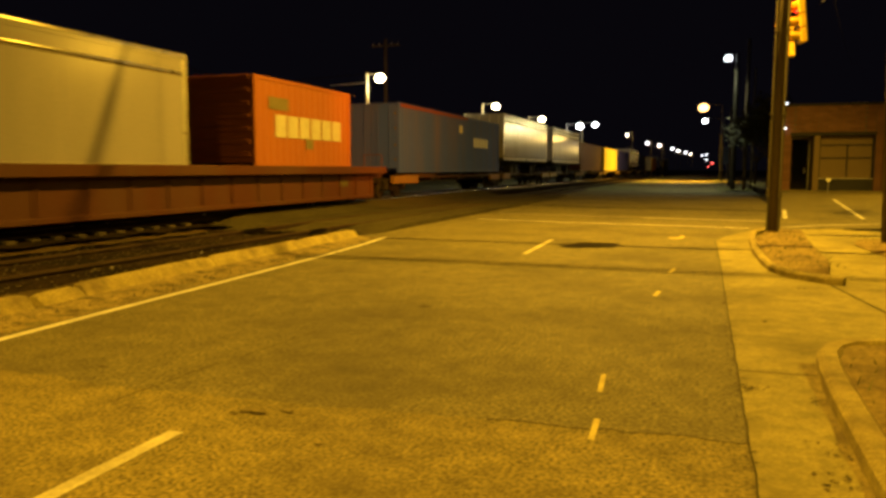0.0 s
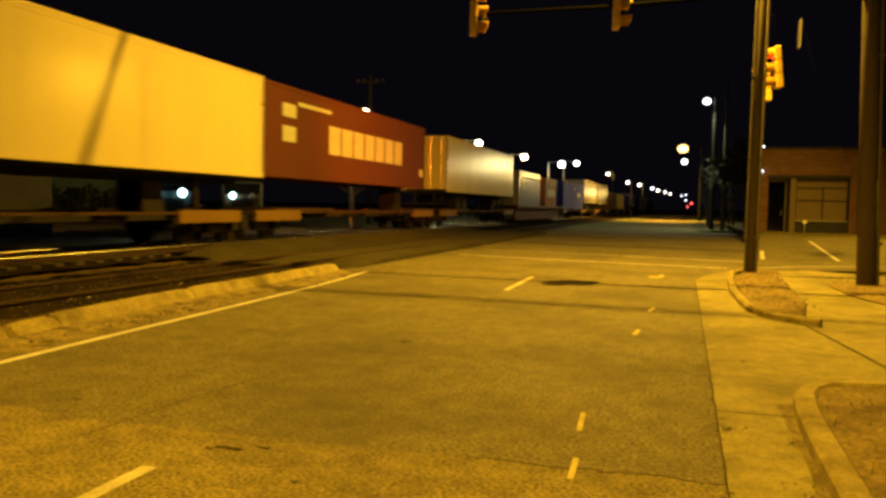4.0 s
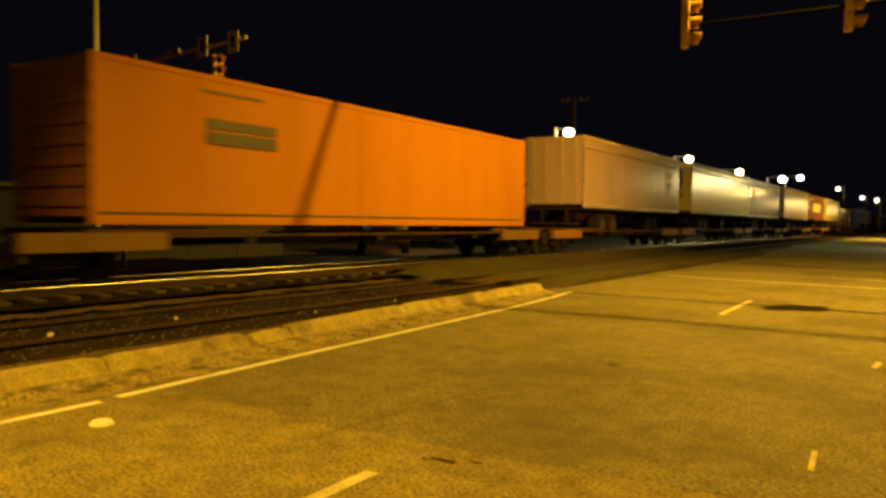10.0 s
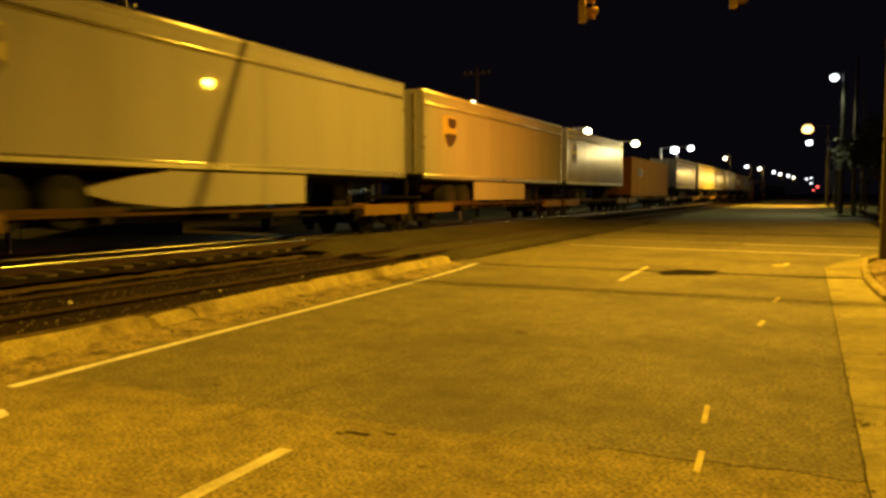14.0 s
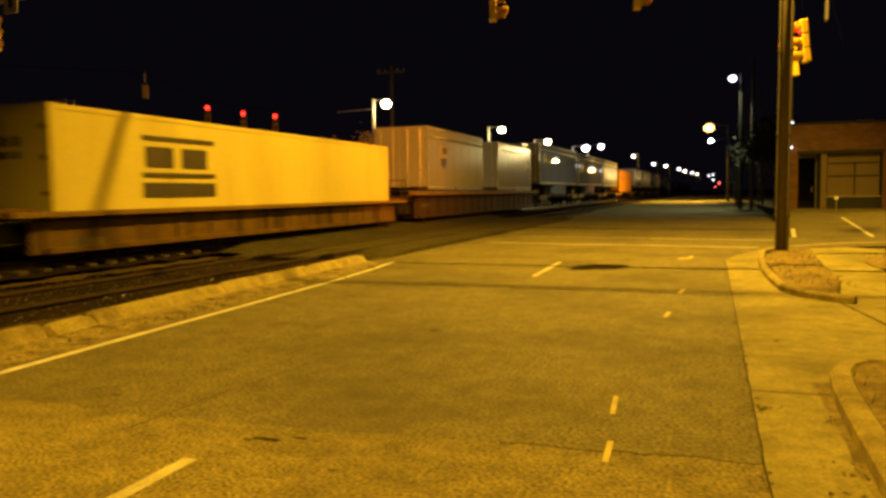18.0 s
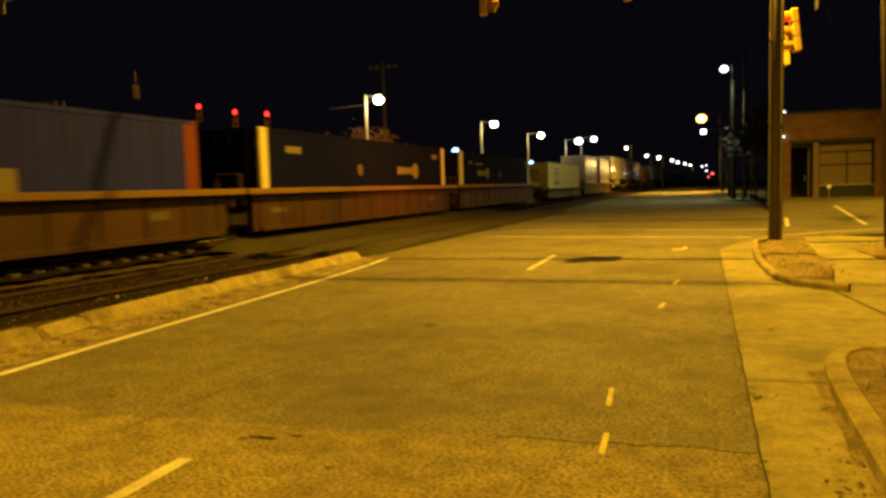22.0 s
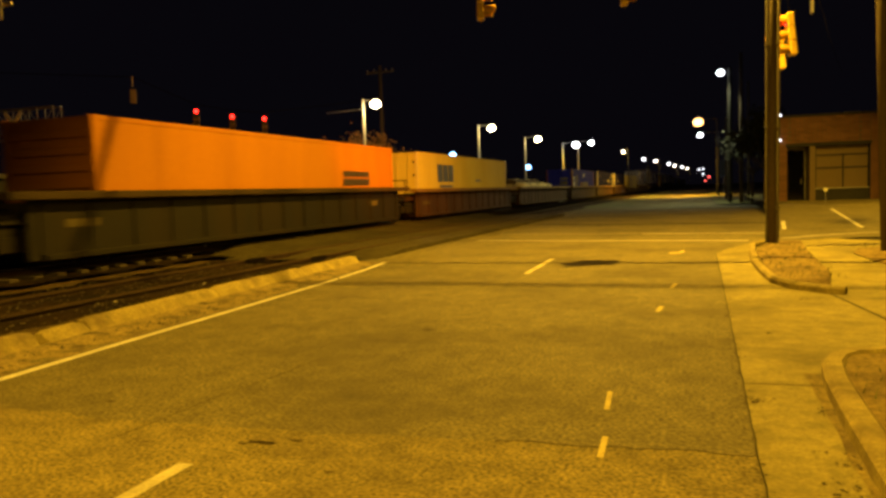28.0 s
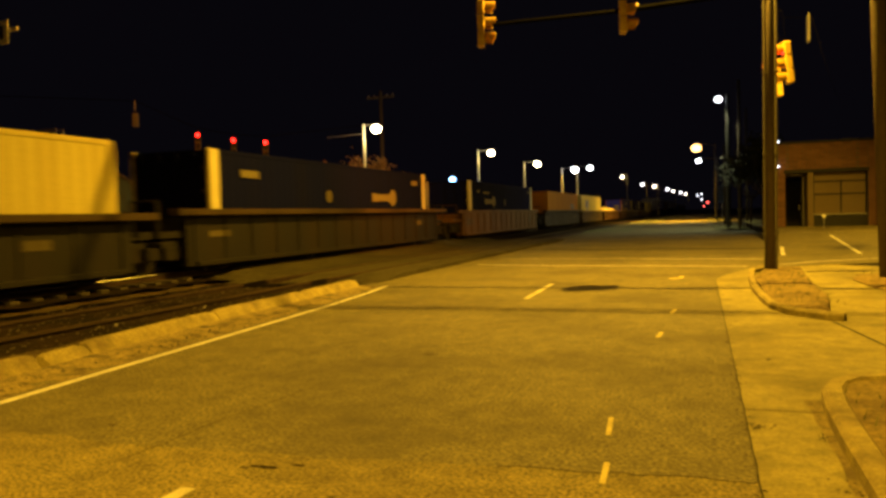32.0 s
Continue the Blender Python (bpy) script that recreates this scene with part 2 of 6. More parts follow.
def wire(bm, a, b, sag, r, n=14):
    """A hanging cable from a to b."""
    a, b = Vector(a), Vector(b)
    pts = [a.lerp(b, i / n) - Vector((0, 0, sag * 4 * (i / n) * (1 - i / n))) for i in range(n + 1)]
    side = (b - a).cross(Vector((0, 0, 1))).normalized() * r
    up = (b - a).cross(side).normalized() * r
    rings = [[bm.verts.new(p + side * math.cos(k * math.pi / 3) + up * math.sin(k * math.pi / 3)) for k in range(6)] for p in pts]
    for s, t in zip(rings, rings[1:]):
        for k in range(6):
            bm.faces.new((s[k], s[(k + 1) % 6], t[(k + 1) % 6], t[k]))
    bm.faces.new(rings[0]), bm.faces.new(rings[-1])
    bmesh.ops.recalc_face_normals(bm, faces=bm.faces[:])
    return bm


def sheet(points, z=0.0, thick=0.0):
    """A flat slab from a plan outline (counter-clockwise)."""
    bm = bmesh.new()
    top = [bm.verts.new((x, y, z)) for x, y in points]
    bm.faces.new(top)
    if thick:
        low = [bm.verts.new((x, y, z - thick)) for x, y in points]
        for i in range(len(points)):
            j = (i + 1) % len(points)
            bm.faces.new((top[j], top[i], low[i], low[j]))
    bmesh.ops.triangulate(bm, faces=bm.faces[:])
    return bm


def strip(path, width, z, lift=0.004):
    """A painted line or strip along a plan path."""
    bm = bmesh.new()
    rows = []
    for i, p in enumerate(path):
        a, b = path[max(i - 1, 0)], path[min(i + 1, len(path) - 1)]
        d = Vector((b[0] - a[0], b[1] - a[1])).normalized()
        n = Vector((-d.y, d.x)) * width / 2
        rows.append((bm.verts.new((p[0] + n.x, p[1] + n.y, z + lift)), bm.verts.new((p[0] - n.x, p[1] - n.y, z + lift))))
    for (a, b), (c, d) in zip(rows, rows[1:]):
        bm.faces.new((a, b, d, c))
    return bm


def kerb_mesh(path, width, height, z0=0.0, wobble=0.0):
    """A kerb with a rounded top along a plan path."""
    prof = [(-width / 2, -0.15), (-width / 2, height - 0.03), (-width / 2 + 0.03, height), (width / 2 - 0.03, height), (width / 2, height - 0.03), (width / 2, -0.15)]
    bm = bmesh.new()
    rings = []
    for i, p in enumerate(path):
        a, b = path[max(i - 1, 0)], path[min(i + 1, len(path) - 1)]
        d = Vector((b[0] - a[0], b[1] - a[1])).normalized()
        n = Vector((-d.y, d.x))
        j = wobble * noise.noise((p[0] * 1.7, p[1] * 1.7, 3.0))
        rings.append([bm.verts.new((p[0] + n.x * (u + j), p[1] + n.y * (u + j), z0 + v + (j * 0.6 if v > 0 else 0))) for u, v in prof])
    for r, s in zip(rings, rings[1:]):
        for k in range(len(prof) - 1):
            bm.faces.new((r[k], s[k], s[k + 1], r[k + 1]))
    bm.faces.new(rings[0][::-1]), bm.faces.new(rings[-1])
    bmesh.ops.recalc_face_normals(bm, faces=bm.faces[:])
    return bm


def along(a, b, n):
    return [(a[0] + (b[0] - a[0]) * i / n, a[1] + (b[1] - a[1]) * i / n) for i in range(n + 1)]

# ---------------------------------------------------------------- ground, road, pavements
part("ground", sheet([(-2500, -2500), (2500, -2500), (2500, 2500), (-2500, 2500)], -0.05), GROUND, label="dark soil and unlit ground", kind="structure")


def uneven(x0, x1, y0, y1, z, nx, ny, amp, scale, seed=0.0, edge=None, taper=False):
    """A patch of ground with gentle relief."""
    bm = bmesh.new()
    grid = []
    for j in range(ny + 1):
        row = []
        for i in range(nx + 1):
            x, y = x0 + (x1 - x0) * i / nx, y0 + (y1 - y0) * j / ny
            zz = z + amp * noise.noise((x * scale, y * scale, seed))
            if taper and y1 - y < 1.4:
                zz = zz * (y1 - y) / 1.4 - 0.03 * (1.4 - (y1 - y)) / 1.4
            if edge and i in (0, nx):
                x += edge * noise.noise((y * 2.1, i, seed))
            row.append(bm.verts.new((x, y, zz)))
        grid.append(row)
    for a, b in zip(grid, grid[1:]):
        for i in range(nx):
            bm.faces.new((a[i], a[i + 1], b[i + 1], b[i]))
    return bm



def uneven_patch(points, z, cx, cy):
    """A verge that swells slightly towards its middle."""
    bm = bmesh.new()
    rings = []
    for k, lift in ((1.0, -0.02), (0.93, 0.0), (0.6, 0.02)):
        rings.append([bm.verts.new((cx + (x - cx) * k, cy + (y - cy) * k, z + lift + 0.012 * noise.noise((x * 2, y * 2, k)))) for x, y in points])
    n = len(points)
    for a, b in zip(rings, rings[1:]):
        for i in range(n):
            j = (i + 1) % n
            bm.faces.new((a[i], a[j], b[j], b[i]))
    bm.faces.new(rings[-1])
    bmesh.ops.triangulate(bm, faces=bm.faces[:])
    bmesh.ops.recalc_face_normals(bm, faces=bm.faces[:])
    if sum(f.normal.z for f in bm.faces) < 0:
        bmesh.ops.reverse_faces(bm, faces=bm.faces[:])
    return bm


joint = [(-7.2, 4.28), (-5.2, 4.3), (-4.07, 4.22), (-2.46, 4.3), (-0.83, 4.42), (0.28, 4.5)]
joint = [(x, y + 0.07 * noise.noise((x * 2.3, 0, 7)) + 0.035 * noise.noise((x * 9, 0, 2)) + 0.02 * noise.noise((x * 23, 0, 5))) for a, b in zip(joint, joint[1:]) for x, y in along(a, b, 24)[:-1]] + joint[-1:]


def ribbon(low, high, z):
    """A flat strip of quads between two plan lines with the same number of points."""
    bm = bmesh.new()
    rows = [(bm.verts.new((*p, z)), bm.verts.new((*q, z))) for p, q in zip(low, high)]
    for (a, b), (c, d) in zip(rows, rows[1:]):
        bm.faces.new((a, c, d, b))
    return bm


part("road", ribbon([(x, -40) for x, y in joint], joint, 0.0), ASPHALT_OLD, label="worn coarse asphalt roadway with yellowed aggregate", kind="structure")
part("road", ribbon(joint, [(x, 12.0) for x, y in joint], 0.0), ASPHALT, label="patched grey asphalt roadway", kind="structure")
part("road", sheet([(-7.2, 12.0), (0.28, 12.0), (0.28, 17.5), (0.5, 18.6), (1.1, 20.4), (3.0, 22.0), (8, 23.5), (60, 24), (60, 47), (3.4, 47), (0.9, 58), (0.9, 400), (-8.3, 400), (-8.3, 58), (-8.5, 44), (-12.0, 43.6), (-60, 43.0), (-60, 15.2), (-7.2, 15.2)], 0.0), ASPHALT, label="patched grey asphalt roadway and street crossing", kind="structure")
# the path near y 31 paints the shadow of a wire farther off
for path, w in (([(-9.2, 32.6), (-6.6, 32.2), (-3.3, 31.25), (-0.25, 31.1), (2.2, 30.7), (4.5, 30.2), (8.0, 29.4)], 0.55), ([(-12, 39.5), (-5, 40.2), (2.8, 40.6)], 0.35), ([p for p in joint if p[0] > -1.3], 0.011)):
    part("seam_and_shadow", strip(path, w, 0.0, 0.003), SEAM_SHADE, label="dark strip across the asphalt: tar seams and a painted wire shadow", kind="structure")
part("road_crack", strip([(-3.70, 3.9), (-3.66, 4.35), (-3.63, 4.94), (-3.54, 5.55), (-3.46, 6.3)], 0.014, 0.0, 0.003), CRACK, label="faint hairline crack in the asphalt", kind="structure")
for x, y, r in ((-2.94, 7.87, 0.10), (-2.66, 4.02, 0.09), (-2.47, 4.10, 0.05), (-2.78, 3.97, 0.04), (-2.0, 3.66, 0.03), (-4.4, 4.6, 0.04)):
    bm = bmesh.new()
    bmesh.ops.create_circle(bm, cap_ends=True, segments=14, radius=r, matrix=pose(x, y, 0.006))
    for v in bm.verts:
        v.co.x += r * 0.9 * noise.noise((v.co.x * 19, v.co.y * 19, 1))
        v.co.y = y + (v.co.y - y) * (0.3 + 0.3 * noise.noise((v.co.x * 23, v.co.y * 17, 4)))
    part("road_patch", bm, SEAM_SHADE, label="small dark tar patch on the asphalt", kind="structure")

# painted lines
edge = [(-5.90, 3.84), (-5.98, 4.93), (-6.08, 6.37), (-6.2, 8.56), (-6.31, 10.4), (-6.43, 12.28), (-6.62, 14.2), (-6.84, 15.75)]
part("edge_line", strip(edge, 0.11, 0), LINE, label="white painted edge line", kind="structure")
part("edge_line", strip([(-5.86, 2.4), (-5.86, 3.66)], 0.10, 0), LINE, label="white painted edge line", kind="structure")
part("lane_dash", strip([(-2.86, 0.5), (-2.9, 3.58)], 0.10, 0), LINE_DASH, label="white lane dash", kind="structure")
part("lane_dash", strip([(-3.08, 13.46), (-3.14, 16.4)], 0.11, 0), LINE_DASH, label="white lane dash", kind="structure")
part("stop_line", strip([(-6.7, 22.75), (-3.95, 22.08), (-1.4, 21.8), (1.15, 21.42)], 0.16, 0), LINE, label="worn white crosswalk line", kind="structure")
part("stop_line", strip([(-1.87, 24.98), (1.9, 24.55)], 0.17, 0), LINE, label="worn white crosswalk line", kind="structure")
part("stop_line", strip([(-6.8, 25.9), (-2.0, 25.0)], 0.2, 0), LINE_WORN, label="almost worn away crosswalk line", kind="structure")
for a, b, w in (((-0.68, 5.67), (-0.65, 5.2), 0.038), ((-0.59, 4.62), (-0.575, 4.24), 0.038), ((-0.51, 9.87), (-0.54, 9.44), 0.06), ((-0.41, 12.2), (-0.46, 11.68), 0.06), ((-0.72, 17.7), (-0.5, 17.75), 0.3), ((-0.48, 17.75), (-0.44, 18.4), 0.1)):
    part("utility_mark", strip([a, b], w, 0, 0.005), MARK, label="short yellow sprayed utility mark", kind="structure")
bm = bmesh.new()
bmesh.ops.create_cone(bm, cap_ends=True, segments=18, radius1=0.095, radius2=0.07, depth=0.03, matrix=pose(-5.24, 3.27, 0.012))
part("road_stud", bm, LINE, label="round white raised road marker", kind="structure")

# concrete gutter, driveway apron and pavement by the kerb
part("pavement", sheet([(0.28, -12), (0.92, -12), (0.92, 5.9), (1.3, 6.7), (9, 7.6), (9, 19.5), (4.2, 21.0), (3.2, 21.9), (1.1, 20.4), (0.5, 18.6), (0.28, 17.5)], 0.008, 0.03), CONCRETE, label="pale stained concrete gutter and driveway apron", kind="structure")
for path, w in (([(1.62, 11.15), (1.78, 9.9), (1.95, 8.6), (2.1, 7.2)], 0.035), ([(0.28, 6.1), (0.95, 6.12)], 0.012), ([(0.275 + 0.014 * noise.noise((k * 0.9, 0, 0)), -2 + 0.25 * k) for k in range(78)], 0.010), ([(0.28, 13.6), (0.86, 13.65)], 0.012), ([(2.0, 14.6), (3.3, 14.8)], 0.03), ([(2.2, 12.6), (6, 13.1)], 0.012)):
    part("pavement_crack", strip(path, w, 0.008, 0.004), TAR, label="dark crack in the concrete", kind="structure")
kerb_a = [(1.5, 20.3), (1.14, 19.3), (0.99, 17.3), (0.94, 15.2), (0.95, 13.6), (1.02, 12.4), (1.22, 11.7), (1.62, 11.25), (1.8, 11.18)]
part("kerb", kerb_mesh(kerb_a, 0.14, 0.11, 0.0, 0.02), KERB, label="rounded concrete kerb round the corner island", kind="structure")
kerb_b = [(0.88, -6), (0.88, 0), (0.88, 2.5), (0.885, 4.2), (0.89, 5.2), (0.905, 6.0), (0.95, 6.5), (1.03, 6.78), (1.18, 6.95), (1.45, 7.04), (2.2, 7.12), (3.4, 7.2)]
part("kerb", kerb_mesh(kerb_b, 0.17, 0.13, 0.0, 0.02), KERB, label="concrete kerb edging a bare verge", kind="structure")
part("verge", sheet([(0.94, -6), (8, -6), (8, 7.7), (3.4, 7.16), (2.2, 7.08), (1.4, 6.98), (1.1, 6.8), (0.98, 6.2), (0.94, 5)], 0.105), DIRT, label="bare brown dirt verge", kind="structure")
part("verge", uneven_patch([(1.03, 13.6), (1.08, 12.5), (1.3, 11.8), (1.66, 11.33), (1.75, 12.2), (1.95, 13.6), (2.0, 15.4), (2.1, 17.6), (2.3, 20.6), (1.5, 20.2), (1.06, 17.3)], 0.085, 1.5, 15.5), DIRT, label="trodden dirt island with dry grass", kind="structure")
part("verge", uneven_patch([(3.0, 15.4), (3.4, 13.6), (4.2, 12.9), (9, 12.8), (9, 18.6), (4.4, 18.9), (3.2, 18.4), (2.9, 17.2)], 0.05, 4.0, 16.5), DIRT, label="dirt round the foot of the thick pole", kind="structure")
part("gutter_dirt", uneven(0.75, 0.87, -3, 6.5, 0.0105, 3, 90, 0.001, 3.0, 21.0, 0.045), GRIME, label="dirt gathered along the foot of the kerb", kind="structure")
random.seed(12)
bm = bmesh.new()
for i in range(900):
    if i < 380:
        x, y = random.uniform(1.1, 2.0), random.uniform(12.3, 19.5)
    elif i < 620:
        x, y = random.uniform(3.0, 4.6), random.uniform(13.5, 18.5)
    else:
        x, y = random.uniform(1.0, 3.2), random.uniform(3.2, 6.4)
    h, a = random.uniform(0.03, 0.10), random.uniform(0, 6.28)
    z = 0.09 if i < 620 else 0.105
    vs = [bm.verts.new(q) for q in ((x, y, z), (x + 0.012 * math.cos(a), y + 0.012 * math.sin(a), z), (x + random.uniform(-0.05, 0.05), y + random.uniform(-0.05, 0.05), z + h))]
    bm.faces.new(vs)
part("dry_grass_tufts", bm, GRASS, label="sparse dry grass blades on the verges", kind="stuff")


def line_x(y):
    """The white edge line's place across the road."""
    return -5.92 if y < 4 else -5.92 - 0.062 * (y - 4) - 0.0012 * (y - 4) ** 2


def median_x(y):
    """The back of the median kerb."""
    return -6.93 if y < 5 else -6.93 - 0.088 * (y - 5) if y < 10 else -7.37 - 0.034 * (y - 10)


def shoulder_x(y, u):
    """A place on the shoulder, from the kerb's foot (0) to the edge line (1)."""
    return median_x(y) + 0.24 + (line_x(y) - 0.1 - median_x(y) - 0.24) * u


# dead leaves and grit in the gutter and on the verge
random.seed(31)
bm = bmesh.new()
clumps = [(0.72, 4.45, 0.05, 22), (0.66, 4.05, 0.06, 26), (0.75, 3.6, 0.06, 26), (0.30, 5.6, 0.05, 24), (0.36, 5.62, 0.04, 12), (0.28, 7.0, 0.03, 12), (0.29, 9.2, 0.03, 10), (0.75, 5.4, 0.04, 14), (0.62, 8.2, 0.03, 8), (1.2, 10.6, 0.05, 12), (0.45, 10.9, 0.03, 8)]
spots = [(cx + random.gauss(0, r), cy + random.gauss(0, r * 1.6), 0.013) for cx, cy, r, n in clumps for _ in range(n)]
spots += [(0.28 + random.gauss(0, 0.03), random.uniform(2.5, 16), 0.013) for _ in range(110)]
for k in range(70):
    cy = random.uniform(2.6, 14.2)
    cx = shoulder_x(cy, random.choice((0.12, 0.5, 0.62, 0.72, 0.8)))
    spots += [(cx + random.gauss(0, 0.05), cy + random.gauss(0, 0.16), 0.03) for _ in range(random.randint(8, 22))]
for x, y, z in spots:
    r, a = random.uniform(0.006, 0.02), random.uniform(0, 6.28)
    c, q = r * math.cos(a), r * math.sin(a)
    bm.faces.new([bm.verts.new(p) for p in ((x + c, y + q, z), (x - q * 0.6, y + c * 0.6, z + r * 0.4), (x - c, y - q, z + 0.002), (x + q * 0.6, y - c * 0.6, z + r * 0.25))])
part("leaf_litter", bm, mat("dead_leaves", (0.05, 0.035, 0.018), 0.9, 0, 20, 3, 0.5, 0.2), label="dry leaves and grit scattered in the gutter", kind="stuff")

# raised lot and pavement by the brick building
def slope(points):
    bm = bmesh.new()
    vs = [bm.verts.new(p) for p in points]
    bm.faces.new(vs)
    bmesh.ops.triangulate(bm, faces=bm.faces[:])
    return bm


LOT = 0.42
part("parking_lot", slope([(2.4, 26, 0.006), (60, 26, 0.006), (60, 43, LOT), (3.2, 43, LOT)]), ASPHALT, label="asphalt parking apron rising to the building", kind="structure")
part("pavement", slope([(3.2, 43, LOT + 0.01), (60, 43, LOT + 0.01), (60, 80, LOT + 0.01), (3.4, 80, LOT + 0.01)]), CONCRETE, label="concrete pavement before the brick building", kind="structure")


def lot_z(y):
    return 0.006 + (y - 26) / 17 * (LOT - 0.006)


for a, b, w in (((2.75, 29.8), (2.45, 26.1), 0.065), ((5.3, 36.5), (4.7, 26.4), 0.065), ((8.6, 38), (7.4, 27.5), 0.065), ((3.4, 38.5), (20, 40.5), 0.14)):
    part("parking_line", slope([(a[0] - w, a[1], lot_z(a[1]) + 0.006), (b[0] - w, b[1], lot_z(b[1]) + 0.006), (b[0] + w, b[1], lot_z(b[1]) + 0.006), (a[0] + w, a[1], lot_z(a[1]) + 0.006)]), LINE, label="white painted parking bay line", kind="structure")
part("kerb_line", strip([(2.0, 22.1), (3.3, 23.4), (5.2, 24.6), (9, 25.2)], 0.3, 0), LINE_WORN, label="worn pale line at the street corner", kind="structure")

def shoulder_strip():
    """The gritty strip that narrows between the edge line and the median kerb."""
    bm = bmesh.new()
    rows = []
    for j in range(140):
        y = -6 + 21.6 * j / 139
        x1, x0 = line_x(y) - 0.13 + 0.08 * noise.noise((y * 2.1, 1, 5)), median_x(y) + 0.2
        rows.append([bm.verts.new((x0 + (x1 - x0) * i / 7, y, 0.003 + 0.035 * (1 - i / 7) ** 2 + (0.018 * noise.noise((x0 + (x1 - x0) * i / 3.5, y * 2, 5)) if 0 < i < 7 else 0))) for i in range(8)])
    for a, b in zip(rows, rows[1:]):
        for i in range(7):
            bm.faces.new((a[i], a[i + 1], b[i + 1], b[i]))
    return bm


def median_kerb(y0, y1, height, seed):
    """A length of sloped median kerb: upright back, narrow top, worn face that leans towards the road."""
    n = max(8, int((y1 - y0) / 0.16))
    bm = bmesh.new()
    rings = []
    for i in range(n + 1):
        y = y0 + (y1 - y0) * i / n
        end = 0.02 if i in (0, n) else 0.0
        h = height + 0.010 * noise.noise((y * 1.4, seed, 0)) - 0.03 * max(0.0, noise.noise((y * 4.1, seed, 9)) - 0.35) - end
        f = 0.012 * noise.noise((y * 2.6, seed, 4))
        x = median_x(y)
        rings.append([bm.verts.new((x + u, y, v)) for u, v in ((0, -0.12), (0, h - 0.015), (0.015, h), (0.10 + f, h - 0.004), (0.125 + f, h - 0.025), (0.205 + f, 0.05), (0.26, -0.02))])
    for r, t in zip(rings, rings[1:]):
        for k in range(6):
            bm.faces.new((r[k], t[k], t[k + 1], r[k + 1]))
    bm.faces.new(rings[0][::-1]), bm.faces.new(rings[-1])
    bmesh.ops.recalc_face_normals(bm, faces=bm.faces[:])
    return bm


# median: gritty shoulder, broken kerb, track beds
part("shoulder", shoulder_strip(), SHOULDER, label="gritty dirt shoulder with leaves", kind="structure")
for k, (y0, y1) in enumerate(((-6, 1.2), (1.23, 4.3), (4.32, 6.2), (6.34, 7.0), (7.02, 9.9), (9.92, 12.85), (12.87, 15.4))):
    part("median_kerb", median_kerb(y0, y1, 0.155 if k == 3 else 0.185, k * 3.7), KERB, label="worn sloped concrete median kerb length", kind="structure")
bm = bmesh.new()
rows = [[bm.verts.new((-7.78 + (median_x(y) + 0.04 + 7.78) * i / 4, y, 0.055 + 0.03 * noise.noise((i * 0.7, y * 1.3, 3)))) for i in range(5)] for y in (-20 + 35.3 * j / 160 for j in range(161))]
for a, b in zip(rows, rows[1:]):
    for i in range(4):
        bm.faces.new((a[i], a[i + 1], b[i + 1], b[i]))
part("track_bed", bm, TRACK_DIRT, label="dusty ground behind the median kerb", kind="structure")
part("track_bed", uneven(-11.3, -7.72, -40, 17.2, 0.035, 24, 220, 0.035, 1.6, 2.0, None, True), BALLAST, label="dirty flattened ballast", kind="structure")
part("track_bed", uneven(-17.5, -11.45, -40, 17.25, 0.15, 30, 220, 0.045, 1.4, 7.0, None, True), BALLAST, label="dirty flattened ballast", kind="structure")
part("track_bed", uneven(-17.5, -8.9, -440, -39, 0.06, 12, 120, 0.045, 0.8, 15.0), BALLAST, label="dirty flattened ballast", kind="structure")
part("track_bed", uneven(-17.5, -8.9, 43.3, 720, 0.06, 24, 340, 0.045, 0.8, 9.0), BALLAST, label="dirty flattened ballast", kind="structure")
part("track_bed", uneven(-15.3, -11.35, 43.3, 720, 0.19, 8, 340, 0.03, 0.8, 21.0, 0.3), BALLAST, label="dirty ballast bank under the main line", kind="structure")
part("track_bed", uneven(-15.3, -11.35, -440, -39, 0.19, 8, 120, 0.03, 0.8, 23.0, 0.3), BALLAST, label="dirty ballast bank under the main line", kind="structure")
part("verge", uneven(-8.9, -5.2, 58, 400, 0.03, 8, 120, 0.06, 0.6, 3.0, 0.3), GRASS, label="strip of thin dry grass between road and tracks", kind="structure")
part("verge", uneven(0.95, 3.4, 58, 400, 0.05, 5, 120, 0.05, 0.6, 4.0), GRASS, label="grass strip along the far road", kind="structure")
part("verge", uneven(-60, -17.4, -40, 17.2, 0.1, 40, 50, 0.1, 0.4, 6.0), DIRT, label="dark dirt ground beyond the tracks", kind="structure")
part("verge", uneven(-60, -17.4, 43.1, 140, 0.1, 40, 50, 0.1, 0.4, 8.0), GRASS, label="dark grass beyond the tracks", kind="structure")
part("verge", uneven(-11.7, -11.0, -20, 16.6, 0.075, 5, 120, 0.05, 2.0, 11.0, 0.25, True), TRACK_DIRT, label="dusty strip between the two tracks", kind="structure")


# ---------------------------------------------------------------- railway tracks
def rail_profile(bm, x, y0, y1, top):
    box(bm, x - 0.07, x + 0.07, y0, y1, top - 0.17, top - 0.15)
    box(bm, x - 0.012, x + 0.012, y0, y1, top - 0.15, top - 0.04)
    box(bm, x - 0.036, x + 0.036, y0, y1, top - 0.04, top - 0.004)


